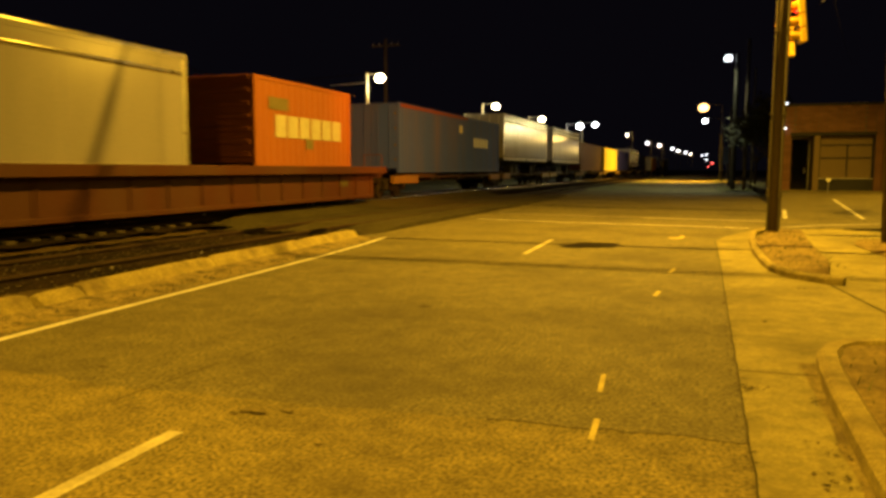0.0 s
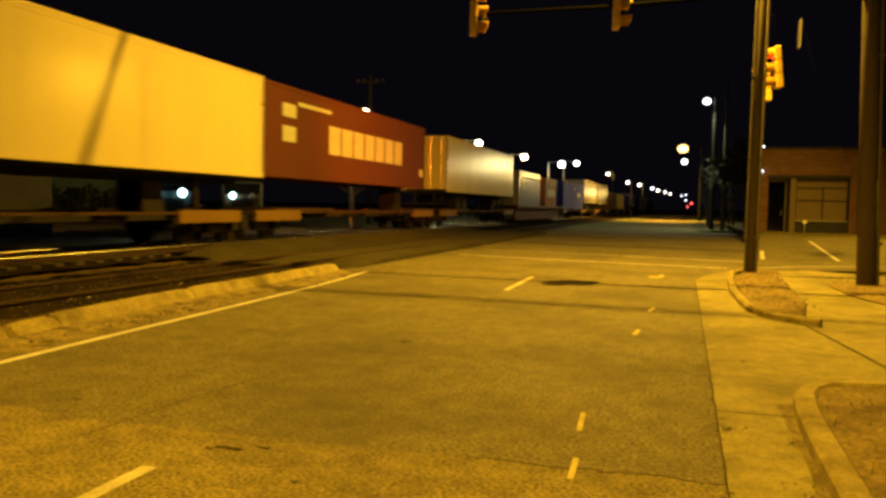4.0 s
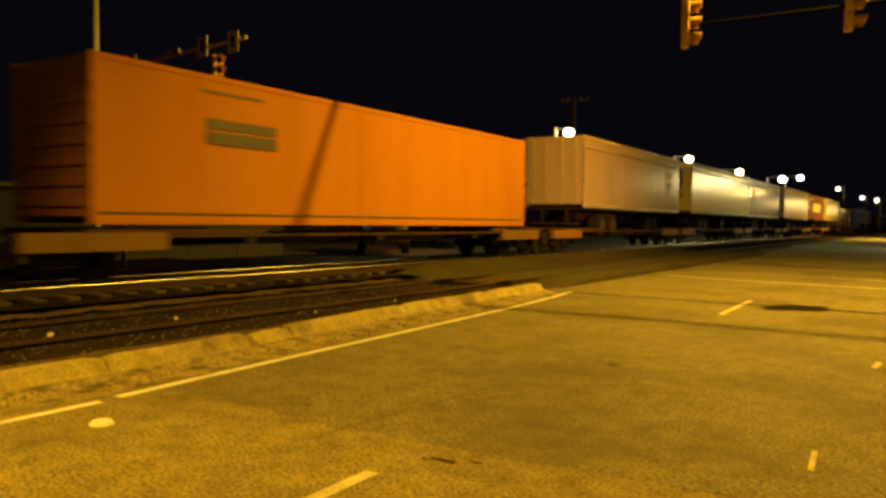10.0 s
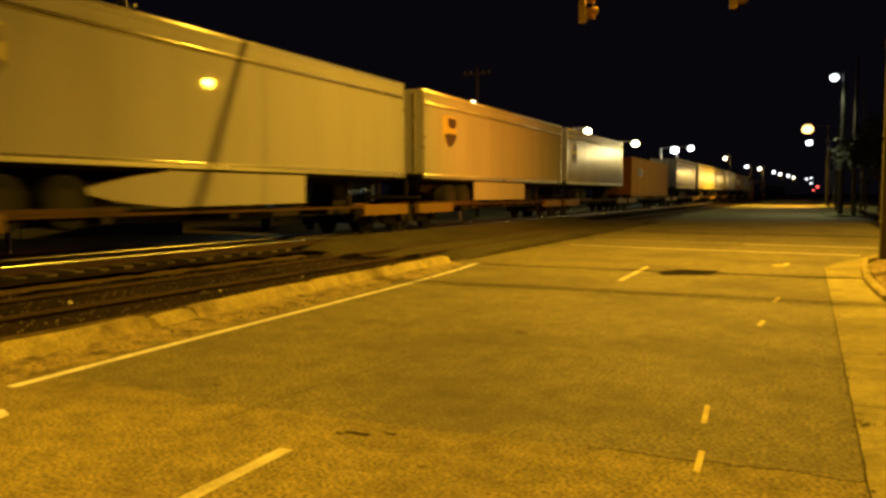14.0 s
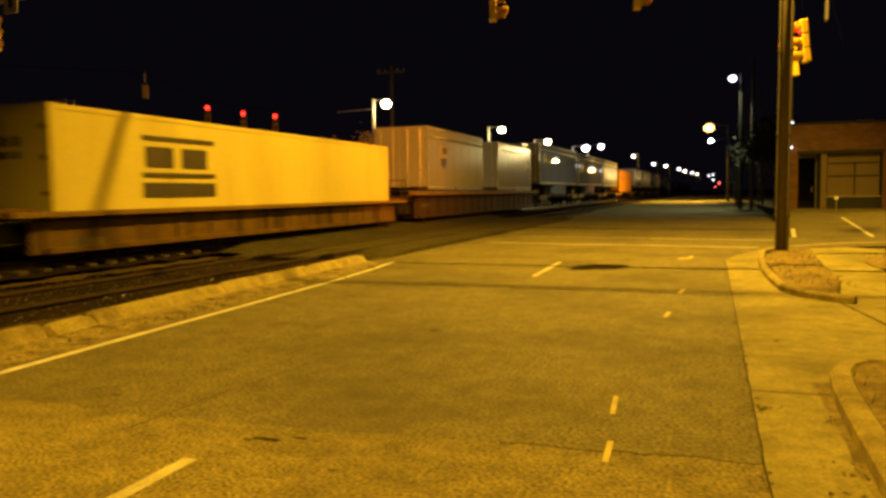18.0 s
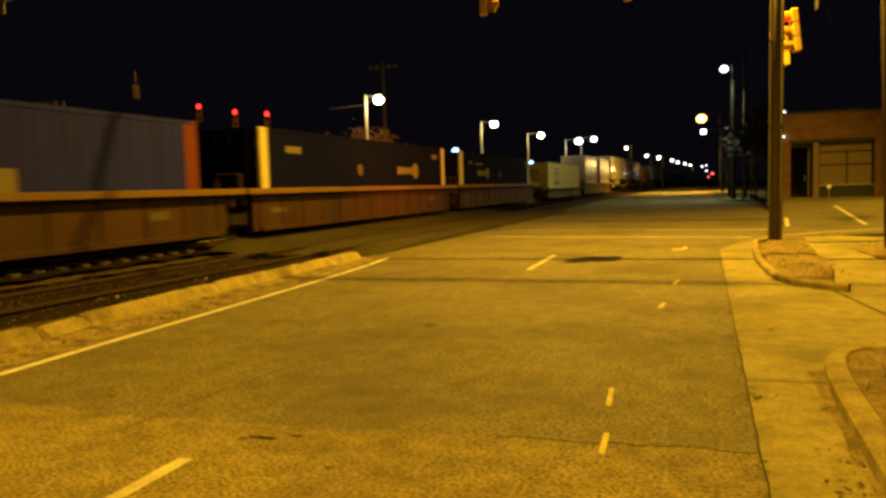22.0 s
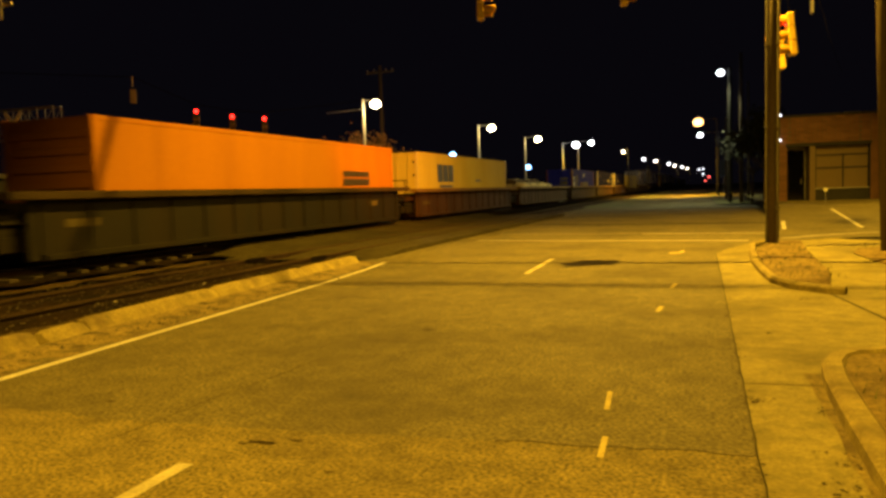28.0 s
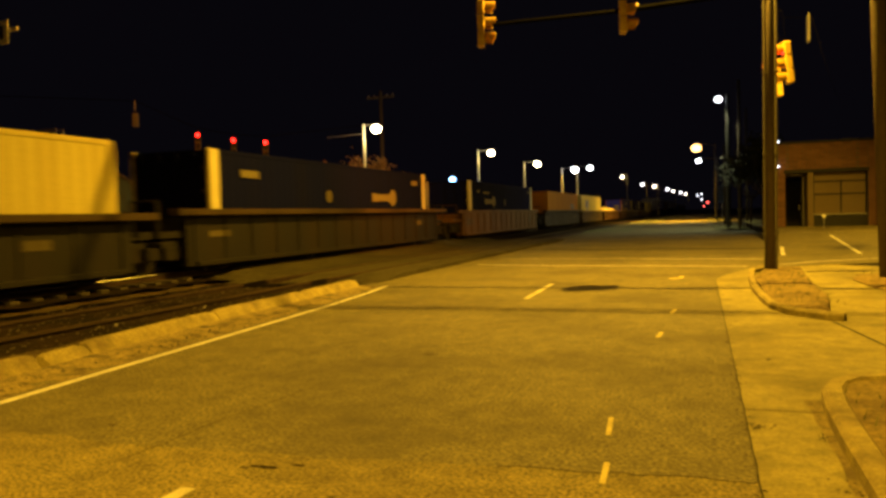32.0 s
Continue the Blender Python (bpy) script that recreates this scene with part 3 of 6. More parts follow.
tie_mesh = mesh_from("sleeper", boxes((-1.28, 1.28, -0.11, 0.11, -0.09, 0.0), bevel=0.012), SLEEPER)
for cx, top, spacing, name in ((-9.38, 0.13, 0.56, "siding"), (-13.30, 0.36, 0.56, "main line")):
    track = thing("railway_track", "steel rails on dark wooden sleepers, " + name, "track", (cx, 0, 0), group="tracks", kind="structure")
    for side in (-0.7175, 0.7175):
        bm = bmesh.new()
        rail_profile(bm, side, -430, 720, top)
        rail = part("rail", bm, RAIL_SIDE, track)
        bm = bmesh.new()
        arc = [radians(-90 + 18 * k) for k in range(11)]
        ends = [[bm.verts.new((side + 0.039 * math.sin(u), y, top - 0.022 + 0.028 * math.cos(u) - (0.016 if k in (0, 10) else 0.0))) for k, u in enumerate(arc)] for y in (-430, 720)]
        for k in range(10):
            bm.faces.new((ends[0][k], ends[0][k + 1], ends[1][k + 1], ends[1][k]))
        part("running_surface", bm, RAIL_TOP if cx < -12 else RAIL_SIDE, rail, smooth=True)
    for i in range(100):
        y = -8 + i * spacing
        if y < 15.6:
            shared("sleeper", tie_mesh, track, pose(0, y, top - 0.155 + 0.01 * noise.noise((i, cx, 0)), 0, 0, 1.5 * noise.noise((i, 3, cx))))
part("crossing_apron", sheet([(-17.5, 15.9), (-11.6, 15.95), (-7.75, 15.6), (-7.5, 16.2), (-7.7, 17.6), (-8.4, 20.0), (-9.6, 24.0), (-11.2, 30.0), (-11.4, 42.5), (-17.5, 42.5)], 0.004), ASPHALT_GRIMY, label="dark grimy asphalt around the level crossing", kind="structure")
# crossing panels between the rails at the street
for cx, top, fall in ((-9.38, 0.125, 0.0), (-13.30, 0.345, 0.22)):
    for x0, x1, drop in ((cx - 1.9, cx - 0.78, 0.0), (cx - 0.65, cx + 0.65, 0.0), (cx + 0.78, cx + 1.99, fall)):
        # a ramp at the near end, then the panel, which falls towards the siding where the main line stands higher
        bm = bmesh.new()
        rings = [[bm.verts.new(p) for p in ((x0, y, -0.06), (x1, y, -0.06), (x1, y, zb), (x0, y, za))] for y, za, zb in ((16.0, -0.03, -0.03), (18.2, top - 0.01, top - drop - 0.01), (42.6, top - 0.01, top - drop - 0.01))]
        for a, b in zip(rings, rings[1:]):
            for k in range(4):
                bm.faces.new((a[k], a[(k + 1) % 4], b[(k + 1) % 4], b[k]))
        bm.faces.new(rings[0][::-1]), bm.faces.new(rings[-1])
        bmesh.ops.recalc_face_normals(bm, faces=bm.faces[:])
        part("crossing_panel", bm, ASPHALT_GRIMY, label="grimy asphalt panel of the level crossing", kind="structure")

# small stones and leaves scattered on the shoulder and ballast
random.seed(5)
bm = bmesh.new()
for i in range(1800):
    u = random.random()
    if u < 0.05:
        x, z = random.uniform(-6.7, -6.3), 0.02
    elif u < 0.7:
        x, z = random.uniform(-11.2, -7.8), 0.05
    else:
        x, z = random.uniform(-15.5, -11.8), 0.17
    y = random.uniform(2.5, 17) if u < 0.7 else random.uniform(5, 17)
    r = random.uniform(0.010, 0.026)
    vs = [bm.verts.new((x + r * a, y + r * b, z + r * c)) for a, b, c in ((random.uniform(0.7, 1.2), 0, 0), (-1, random.uniform(0.4, 1), 0), (-0.6, -1, 0.1), (0, 0, random.uniform(0.7, 1.3)))]
    for f in ((0, 1, 3), (1, 2, 3), (2, 0, 3)):
        bm.faces.new([vs[k] for k in f])
part("loose_stones", bm, mat("stones", (0.10, 0.085, 0.065), 0.9, 0, 20, 3, 0.4, 0.3), label="loose ballast stones and grit", kind="stuff")

# pale scraps of paper between the rails and the kerb
random.seed(77)
for x, y in ((-9.1, 6.9), (-8.05, 8.65), (-8.1, 10.8), (-9.0, 5.0)):
    scrap = bmesh.new()
    vs = [scrap.verts.new((0.045 * math.cos(a) * random.uniform(0.6, 1.1), 0.045 * math.sin(a) * random.uniform(0.6, 1.1), random.uniform(0.0, 0.05))) for a in (0.3, 1.5, 2.7, 3.9, 5.2)]
    top = scrap.verts.new((0.0, 0.0, 0.06))
    for i in range(5):
        scrap.faces.new((vs[i], vs[(i + 1) % 5], top))
    ob = tagged(part("paper_scrap", scrap, PAPER), "crumpled pale paper scrap on the track dirt", "litter", "litter")
    ob.location = (x, y, 0.09)

# ---------------------------------------------------------------- poles, wires, signals


def utility_pole(x, y, h, r, label, conduits=(), crossarm=None, lean=0.0):
    p = thing("utility_pole", label, "utility pole", (x, y, 0), group="utility poles")
    part("shaft", rods(((0, 0, -0.2), (lean, 0, h), r, r * 0.72), sides=16), WOOD, p, smooth=True)
    for cx, cy, cr in conduits:
        part("conduit", rods(((cx, cy, 0), (cx + lean * 0.8, cy, h * 0.8), cr)), CONDUIT, p)
        for k in range(4):
            part("strap", boxes((cx - cr * 1.6 + lean * k * 0.2, cx + cr * 1.6 + lean * k * 0.2, cy - cr * 1.5, cy + cr * 1.5, 0.9 + 1.9 * k, 0.95 + 1.9 * k)), CONDUIT, p)
    if crossarm:
        part("crossarm", boxes((-crossarm, crossarm, -0.06, 0.06, h - 0.5, h - 0.38)), WOOD, p)
        for u in (-0.9, -0.45, 0.45, 0.9):
            part("insulator", rods(((u * crossarm, 0, h - 0.38), (u * crossarm, 0, h - 0.22), 0.04, 0.025)), STEEL, p)
    return p


pole_a = utility_pole(1.55, 19.4, 12.6, 0.122, "dark wooden utility pole with metal conduits on a dirt island", ((-0.135, -0.05, 0.024), (0.115, -0.09, 0.03)), 1.1, 0.06)
part("lamp_arm", rods(((0.08, 0, 10.2), (-0.9, -0.17, 11.2), 0.035), ((-0.9, -0.17, 11.2), (-2.1, -0.4, 11.42), 0.035)), STEEL, pole_a)
part("lamp_head", boxes((-2.95, -2.05, -0.62, -0.32, 11.3, 11.5), bevel=0.05), STEEL, pole_a)
utility_pole(3.62, 17.4, 12.0, 0.185, "thick weathered wooden utility pole beside the driveway", ((0.19, -0.08, 0.03),), 1.2, -0.36)


def signal_head(place, rz, label, lit=None, scale=1.0, hanger=0.6, plate=False, tilt=0.0, paint=None):
    """A three-lens traffic signal that faces its own -y."""
    s = thing("traffic_signal", label, "traffic signal", place, rz, "traffic signals")
    s.matrix_basis = s.matrix_basis @ pose(0, 0, 0, tilt)
    s.scale = (scale,) * 3
    paint = paint or (SIGNAL_DULL if hanger > 2 else SIGNAL)
    for k in range(3):
        z = 0.34 * k
        body = part("signal_section", boxes((-0.17, 0.17, -0.10, 0.06, z, z + 0.33), bevel=0.02), paint, s)
        bm = bmesh.new()
        n = 10
        rim = []
        for i in range(n + 1):
            a = radians(-35 + 250 * i / n)
            c, q = 0.145 * math.cos(a), 0.145 * math.sin(a)
            depth = 0.25 if q > 0 else 0.19
            rim.append((bm.verts.new((c, -0.09, z + 0.165 + q)), bm.verts.new((c, -0.10 - depth, z + 0.165 + q * 0.98))))
        for u, v in zip(rim, rim[1:]):
            bm.faces.new((u[0], u[1], v[1], v[0]))
        bmesh.ops.solidify(bm, geom=bm.faces[:], thickness=0.008)
        part("visor", bm, paint, body)
        bm = bmesh.new()
        bmesh.ops.create_uvsphere(bm, u_segments=12, v_segments=6, radius=0.12, matrix=pose(0, -0.085, z + 0.165) @ Matrix.Diagonal((1, 0.3, 1, 1)))
        part("lens", bm, RED_GLOW if (lit == "red" and k == 2) else BLACK, body)
    part("hanger", rods(((0, 0, 1.02), (0, 0, 1.03 + hanger), 0.005)), CABLE, s)
    if plate:
        part("cap", boxes((-0.1, 0.1, -0.1, 0.1, 1.02, 1.06)), STEEL, s)
    return s


RED_GLOW = glow("red_signal_light", (1.0, 0.012, 0.008), 14)
signal_head((-4.92, 17.4, 5.56), 106, "yellow three-lens traffic signal hanging from a span wire", hanger=2.15, scale=1.06)
signal_head((-1.62, 17.35, 5.52), 100, "second yellow traffic signal hanging from the span wire", hanger=2.14)
signal_head((2.13, 20.5, 4.60), -80, "bright yellow traffic signal hanging beside the pole", "red", hanger=0.75, scale=1.0, tilt=6)
signal_head((2.24, 24.4, 4.80), -78, "lower yellow traffic signal hanging beside the pole", "red", hanger=1.2, scale=1.05, tilt=5)
lamp("red_signal_beam", (1.62, 20.4, 5.4), (1.0, 0.25, 0.012), 16500, 0.1, (-12, 29.0, 4.6), 48, 1.0)
span = thing("span_wire", "black span wires carrying the traffic signals", "cable")
for p, q, sag, r, n in (((3.45, 17.4, 8.95), (-1.62, 17.37, 8.68), 0.0, 0.032, 8), ((-1.62, 17.37, 8.68), (-3.75, 17.3, 8.74), 0.0, 0.034, 4), ((-3.75, 17.3, 8.74), (-5.08, 17.1, 8.94), 0.0, 0.034, 4),
                        ((-5.08, 17.1, 8.94), (-21.4, 13.6, 11.6), 0.0, 0.034, 14), ((3.4, 17.4, 6.2), (-1.62, 17.35, 6.02), 0.0, 0.06, 8), ((-1.62, 17.35, 6.02), (-4.92, 17.4, 6.05), 0.0, 0.045, 6),
                        ((1.7, 19.4, 6.2), (1.95, 20.47, 6.37), 0.0, 0.008, 3), ((1.95, 20.47, 6.37), (2.04, 24.36, 7.14), 0.0, 0.008, 3), ((2.04, 24.36, 7.14), (3.4, 26.6, 7.5), 0.0, 0.008, 3), ((3.4, 26.6, 7.5), (9.4, 60, 9.0), 0.3, 0.008, 14)):
    part("cable", wire(bmesh.new(), p, q, sag, r, n), CABLE, span)
part("street_name_sign", boxes((2.98, 3.02, 24.1, 24.5, 6.3, 7.1)), STEEL, span, "grey metal sign seen edge-on")

# ---------------------------------------------------------------- street lamps


def globe(r, flat=0.8):
    bm = bmesh.new()
    bmesh.ops.create_uvsphere(bm, u_segments=16, v_segments=10, radius=r, matrix=Matrix.Diagonal((1, 1, flat, 1)))
    return bm


def street_lamp(x, y, z, r, material, label, pole=True, arm=(0.0, 0.0), pole_mat=None, watts=0, colour=WARM, pr=0.09, aim=None, spread=165):
    s = thing("street_lamp", label, "street lamp", (x, y, 0), group="street lamps")
    r *= 0.85
    g = part("lens", globe(r), material, s, smooth=True)
    g.location = (0, 0, z)
    if pole:
        ax, ay = arm
        part("pole", rods(((ax, ay, -0.1), (ax, ay, z + 0.35), pr, pr * 0.7)), pole_mat or STEEL, s)
        part("arm", rods(((ax, ay, z + 0.25), (0, 0, z + r * 0.85), 0.035)), BLACK if pole_mat else STEEL, s)
        part("lamp_hood", rods(((0, 0, z + r * 0.72), (0, 0, z + r * 1.15), r * 0.75, r * 0.3)), STEEL, s)
    if y == 39.0:
        part("side_arm", rods(((ax - 2.3, ay, z - 0.28), (ax, ay, z - 0.2), 0.02)), STEEL, s)
    if watts:
        lamp("street_light", (x, y - 0.3, z - r - 0.15), colour, watts, r, aim, spread, 1.0)
    return s


GLOW_WARM = glow("warm_lamp_glow", (1.0, 0.86, 0.48), 30)
GLOW_WHITE = glow("white_lamp_glow", (0.92, 0.95, 1.0), 10)
RED_CORE = glow("red_crossing_light", (1.0, 0.10, 0.08), 25)
GLOW_SODIUM = glow("orange_lamp_glow", (1.0, 0.52, 0.16), 6)
GLOW_BLUE = glow("blue_lamp_glow", (0.25, 0.5, 1.0), 9)
GLOW_LED = glow("cutoff_lamp_glow", (0.88, 0.95, 1.0), 5)
GLOW_FAR = glow("far_lamp_glow", (0.90, 0.90, 1.0), 5)
GLOW_RED = glow("red_tail_glow", (1.0, 0.10, 0.08), 4)
GLOW_CYAN = glow("headlight_glow", (0.55, 0.95, 1.0), 12)

eye = 1.55


def at(ratio_x, ratio_z, y):
    return ratio_x * y, y, eye + ratio_z * y


for rx, rz, y, r, m, watts, col, text in (
        (-0.4400, 0.1285, 39.0, 0.33, GLOW_WARM, 420, WARM, "bright warm street lamp on a short yellow-lit pole"),
        (-0.2701, 0.0846, 62.0, 0.36, GLOW_WARM, 420, WARM, "bright warm street lamp on a short yellow-lit pole"),
        (-0.2065, 0.0662, 80.0, 0.40, GLOW_WARM, 420, WARM, "bright street lamp beyond the tracks"),
        (-0.1563, 0.0563, 104.0, 0.58, GLOW_WHITE, 350, LED, "bright white street lamp beyond the tracks"),
        (-0.1365, 0.0578, 118.0, 0.52, GLOW_WHITE, 350, LED, "bright white street lamp beyond the tracks")):
    x, y, z = at(rx, rz, y)
    street_lamp(x, y, z, r, m, text, True, (-0.035 * y * 0.42 - 0.3, 0.2), None, watts, col, 0.11)
for rx, rz, y, r in ((-0.0956, 0.0442, 150.0, 0.5), (-0.0703, 0.0334, 185.0, 0.62), (-0.0555, 0.0305, 215.0, 0.7), (-0.0395, 0.0262, 250, 0.75), (-0.0325, 0.0236, 280, 0.75), (-0.0235, 0.0215, 300, 0.75), (-0.0175, 0.0195, 330, 0.7), (-0.0035, 0.0172, 370, 0.6), (0.0015, 0.0185, 380, 0.6)):
    x, y, z = at(rx, rz, y * 0.55)
    street_lamp(x, y, z, r * 0.42, GLOW_FAR, "distant white street lamp along the road", True, (0.5, 0), BLACK, 330 if rx in (-0.0956, -0.0555, -0.0325, -0.0175) else 0, (1.0, 0.62, 0.14), 0.03)
for rx, rz, y, r, m, watts, col, text, aim, spread in (
        (0.0222, 0.1349, 62.0, 0.35, GLOW_LED, 3300, (0.92, 0.90, 0.48), "white street lamp high on a dark pole", (-3.0, 62.0, 0), 145),
        (-0.0041, 0.0763, 105.0, 0.76, GLOW_SODIUM, 42000, SODIUM, "glaring orange sodium street lamp", (-5.0, 106.0, 0), 150),
        (-0.0019, 0.0602, 98.0, 0.38, GLOW_WHITE, 2600, (1.0, 0.78, 0.32), "white street lamp along the far road", (-11.0, 84.0, 0.5), 140)):
    x, y, z = at(rx, rz, y)
    street_lamp(x, y, z, r, m, text, True, (0.65 if y < 70 else 0.022 * y, 0.0), BLACK, watts, col, 0.2 if y < 70 else 0.09, aim, spread)
for rx, rz, y, r, m in ((0.0085, 0.008, 200.0, 0.35, GLOW_RED), (0.004, 0.0035, 170.0, 0.22, GLOW_RED), (0.0015, 0.012, 250.0, 0.3, GLOW_FAR), (-0.3265, 0.0510, 60.0, 0.33, GLOW_BLUE), (-0.2206, 0.0297, 90.0, 0.4, GLOW_BLUE)):
    x, y, z = at(rx, rz, y)
    street_lamp(x, y, z, r, m, "small coloured light far down the line", True, (0.3, 0), DARK_METAL, 0, pr=0.06)

# ---------------------------------------------------------------- brick building at the far corner
BRICK = mat("brown_brick", (0.21, 0.105, 0.062), 0.85, 0, 30, 1.5, 0.2, 0.3, (0.11, 0.06, 0.04), 0.5, rnd=0.22)
MORTAR = mat("mortar", (0.13, 0.115, 0.095), 0.95, 0, 30, 1.5, 0.2, 0.3)
BOARD = mat("painted_boarding", (0.17, 0.125, 0.07), 0.75, 0, 25, 1.2, 0.12, 0.15, (0.17, 0.13, 0.085), 0.5)
ROOF = mat("roof_felt", (0.03, 0.03, 0.03), 0.9, 0, 20, 1, 0.3, 0.3)

BY = 45.0


def bx(r):
    return r * BY


def bz(r):
    return eye + r * BY


base, top_z, band_z = LOT + 0.01, bz(0.0763), bz(0.0438)
x_l, x_d0, x_d1, x_w1, x_r = bx(0.0885), bx(0.0969), bx(0.1277), bx(0.1864), 21.0
shop = thing("brick_building", "single-storey brown brick shop with a boarded window and dark doorway", "building", (0, BY, 0))
wall = part("wall", boxes((x_l + 0.02, x_r, 0.06, 9.0, band_z, top_z - 0.04), (x_l + 0.02, x_d0 - 0.02, 0.06, 9.0, base - 0.1, band_z), (x_w1, x_r, 0.06, 9.0, base - 0.1, band_z), (x_d1, x_w1, 0.5, 9, base - 0.1, band_z), (x_d0 - 0.02, x_d1, 1.6, 9, base - 0.1, band_z)), MORTAR, shop)
part("roof", boxes((x_l - 0.04, x_r, -0.04, 9.1, top_z - 0.04, top_z + 0.07), bevel=0.02), ROOF, shop, "dark metal coping")
part("lintel", boxes((x_d0 - 0.05, x_w1 + 0.05, -0.01, 0.5, band_z - 0.16, band_z)), ROOF, shop)
door = part("door", boxes((x_d0 + 0.05, x_d1 - 0.35, 1.50, 1.58, base, band_z - 0.3)), GLASS_DARK, shop, "dark glazed entrance door")
part("door_frame", boxes((x_d0, x_d0 + 0.06, 1.46, 1.6, base, band_z - 0.2), (x_d1 - 0.36, x_d1 - 0.28, 1.46, 1.6, base, band_z - 0.2), (x_d0, x_d1 - 0.28, 1.46, 1.6, band_z - 0.3, band_z - 0.16)), STEEL, door)
part("door_handle", boxes((x_d1 - 0.55, x_d1 - 0.5, 1.4, 1.46, base + 0.9, base + 1.2)), STEEL, door)
part("pier", boxes((x_d1 - 0.26, x_d1 + 0.02, 0.02, 1.6, base, band_z - 0.16)), BOARD, shop, "narrow painted pier beside the doorway")
sill_z = bz(-0.0100)
win = part("window", boxes((x_d1 + 0.04, x_w1 - 0.04, 0.30, 0.36, sill_z, band_z - 0.18)), BOARD, shop, "shop window closed with tan boards")
part("stall_riser", boxes((x_d1 + 0.02, x_w1 - 0.02, 0.12, 0.5, base - 0.02, sill_z - 0.06)), ROOF, shop)
part("window_sill", boxes((x_d1 + 0.02, x_w1 - 0.02, 0.05, 0.5, sill_z - 0.06, sill_z)), STEEL, win)
xm = bx(0.1586)
for x0, x1, z0, z1 in ((xm - 0.03, xm + 0.03, sill_z, band_z - 0.6), (x_d1 + 0.04, x_w1 - 0.04, bz(0.0138) - 0.03, bz(0.0138) + 0.03), (x_d1 + 0.04, x_w1 - 0.04, bz(0.029) - 0.03, bz(0.029) + 0.03), (x_d1 + 0.02, x_d1 + 0.09, sill_z, band_z - 0.18), (x_w1 - 0.09, x_w1 - 0.02, sill_z, band_z - 0.18)):
    part("mullion", boxes((x0, x1, 0.26, 0.30, z0, z1)), ROOF, win)
part("roof_unit", boxes((bx(0.166), bx(0.184), 2.0, 3.2, top_z + 0.05, bz(0.0822)), bevel=0.03), STEEL, shop)
part("wall_panel", boxes((bx(0.2045), bx(0.2165), -0.02, 0.06, base + 0.05, bz(0.0378))), SIGN_WHITE, shop, "pale panel on the brick wall")
part("wall_lamp", boxes((x_l - 0.02, x_l + 0.08, -0.12, 0.0, bz(0.0480), bz(0.0498)), bevel=0.01), GLOW_FAR, shop)
part("wall_lamp", boxes((x_l + 0.0, x_l + 0.1, -0.08, 0.0, top_z + 0.06, top_z + 0.14), bevel=0.01), GLOW_FAR, shop)

diamond = thing("diamond_sign", "small white diamond marker on a thin post", "sign", (bx(0.1390) * 0.93, BY * 0.93, LOT))
bm = bmesh.new()
bmesh.ops.create_cube(bm, size=1, matrix=pose(0, 0, 0.62, 0, 45, 0) @ Matrix.Diagonal((0.17, 0.02, 0.17, 1)))
part("plate", bm, SIGN_WHITE, diamond)
part("post", rods(((0, 0.02, -0.02), (0, 0.02, 0.6), 0.02)), STEEL, diamond)

# ---------------------------------------------------------------- poles and sign by the far corner
for rx, rz, y, r in ((0.0457, 0.157, 61.0, 0.15), (0.0540, 0.122, 66.0, 0.10), (0.0285, 0.078, 75.0, 0.12)):
    utility_pole(rx * y, y, eye + rz * y, r, "plain wooden utility pole by the far corner", ())
SIGN_DULL = mat("dull_sign_face", (0.08, 0.12, 0.28), 0.6, 0, 30, 3, 0.1, 0)
sx, sy = 0.0254 * 77, 77.0
notice = thing("street_sign", "pale rectangular street sign on a post", "sign", (sx, sy, 0))
part("plate", boxes((-0.36, 0.36, -0.03, 0.0, eye + 0.0072 * sy, eye + 0.028 * sy), bevel=0.008), SIGN_DULL, notice)
part("post", rods(((0, 0.05, 0), (0, 0.05, eye + 0.028 * sy), 0.035)), STEEL, notice)
for k in range(3):
    part("lettering", boxes((-0.22, 0.22, -0.036, -0.03, eye + (0.0115 + 0.005 * k) * sy, eye + (0.0125 + 0.005 * k) * sy)), BLACK, notice)

# ---------------------------------------------------------------- beyond the tracks
for x, y, z in ((-26.89, 36.07, 6.55), (-25.31, 37.2, 6.25), (-23.83, 38.17, 6.12)):
    signal_head((x, y, z - 0.85), 36, "traffic signal showing red beyond the tracks", "red", 1.0, 0.2, paint=SIGNAL_DIM)
far_span = thing("span_wire", "span wire with red signals beyond the tracks", "cable")
for p, q, n in (((-29.4, 34.1, 8.4), (-26.89, 36.07, 6.95), 6), ((-26.89, 36.07, 6.95), (-25.31, 37.2, 6.62), 3), ((-25.31, 37.2, 6.62), (-23.83, 38.17, 6.48), 3), ((-23.83, 38.17, 6.48), (-20.4, 47.3, 8.0), 6), ((-29.4, 34.1, 8.4), (-44, 25, 9.0), 6)):
    part("cable", wire(bmesh.new(), p, q, 0.02, 0.02, n), CABLE, far_span)
tv = thing("signal_box", "small pale box hanging from the span wire", "signal box", (-29.4, 34.05, 0), 40)
part("housing", boxes((-0.17, 0.17, -0.1, 0.1, 6.95, 7.72), bevel=0.03), CONDUIT, tv)
part("hanger", rods(((0, 0, 7.86), (0, 0, 8.42), 0.02)), STEEL, tv)
utility_pole(-20.5, 47.5, 10.2, 0.14, "wooden utility pole beyond the tracks", (), 1.0)

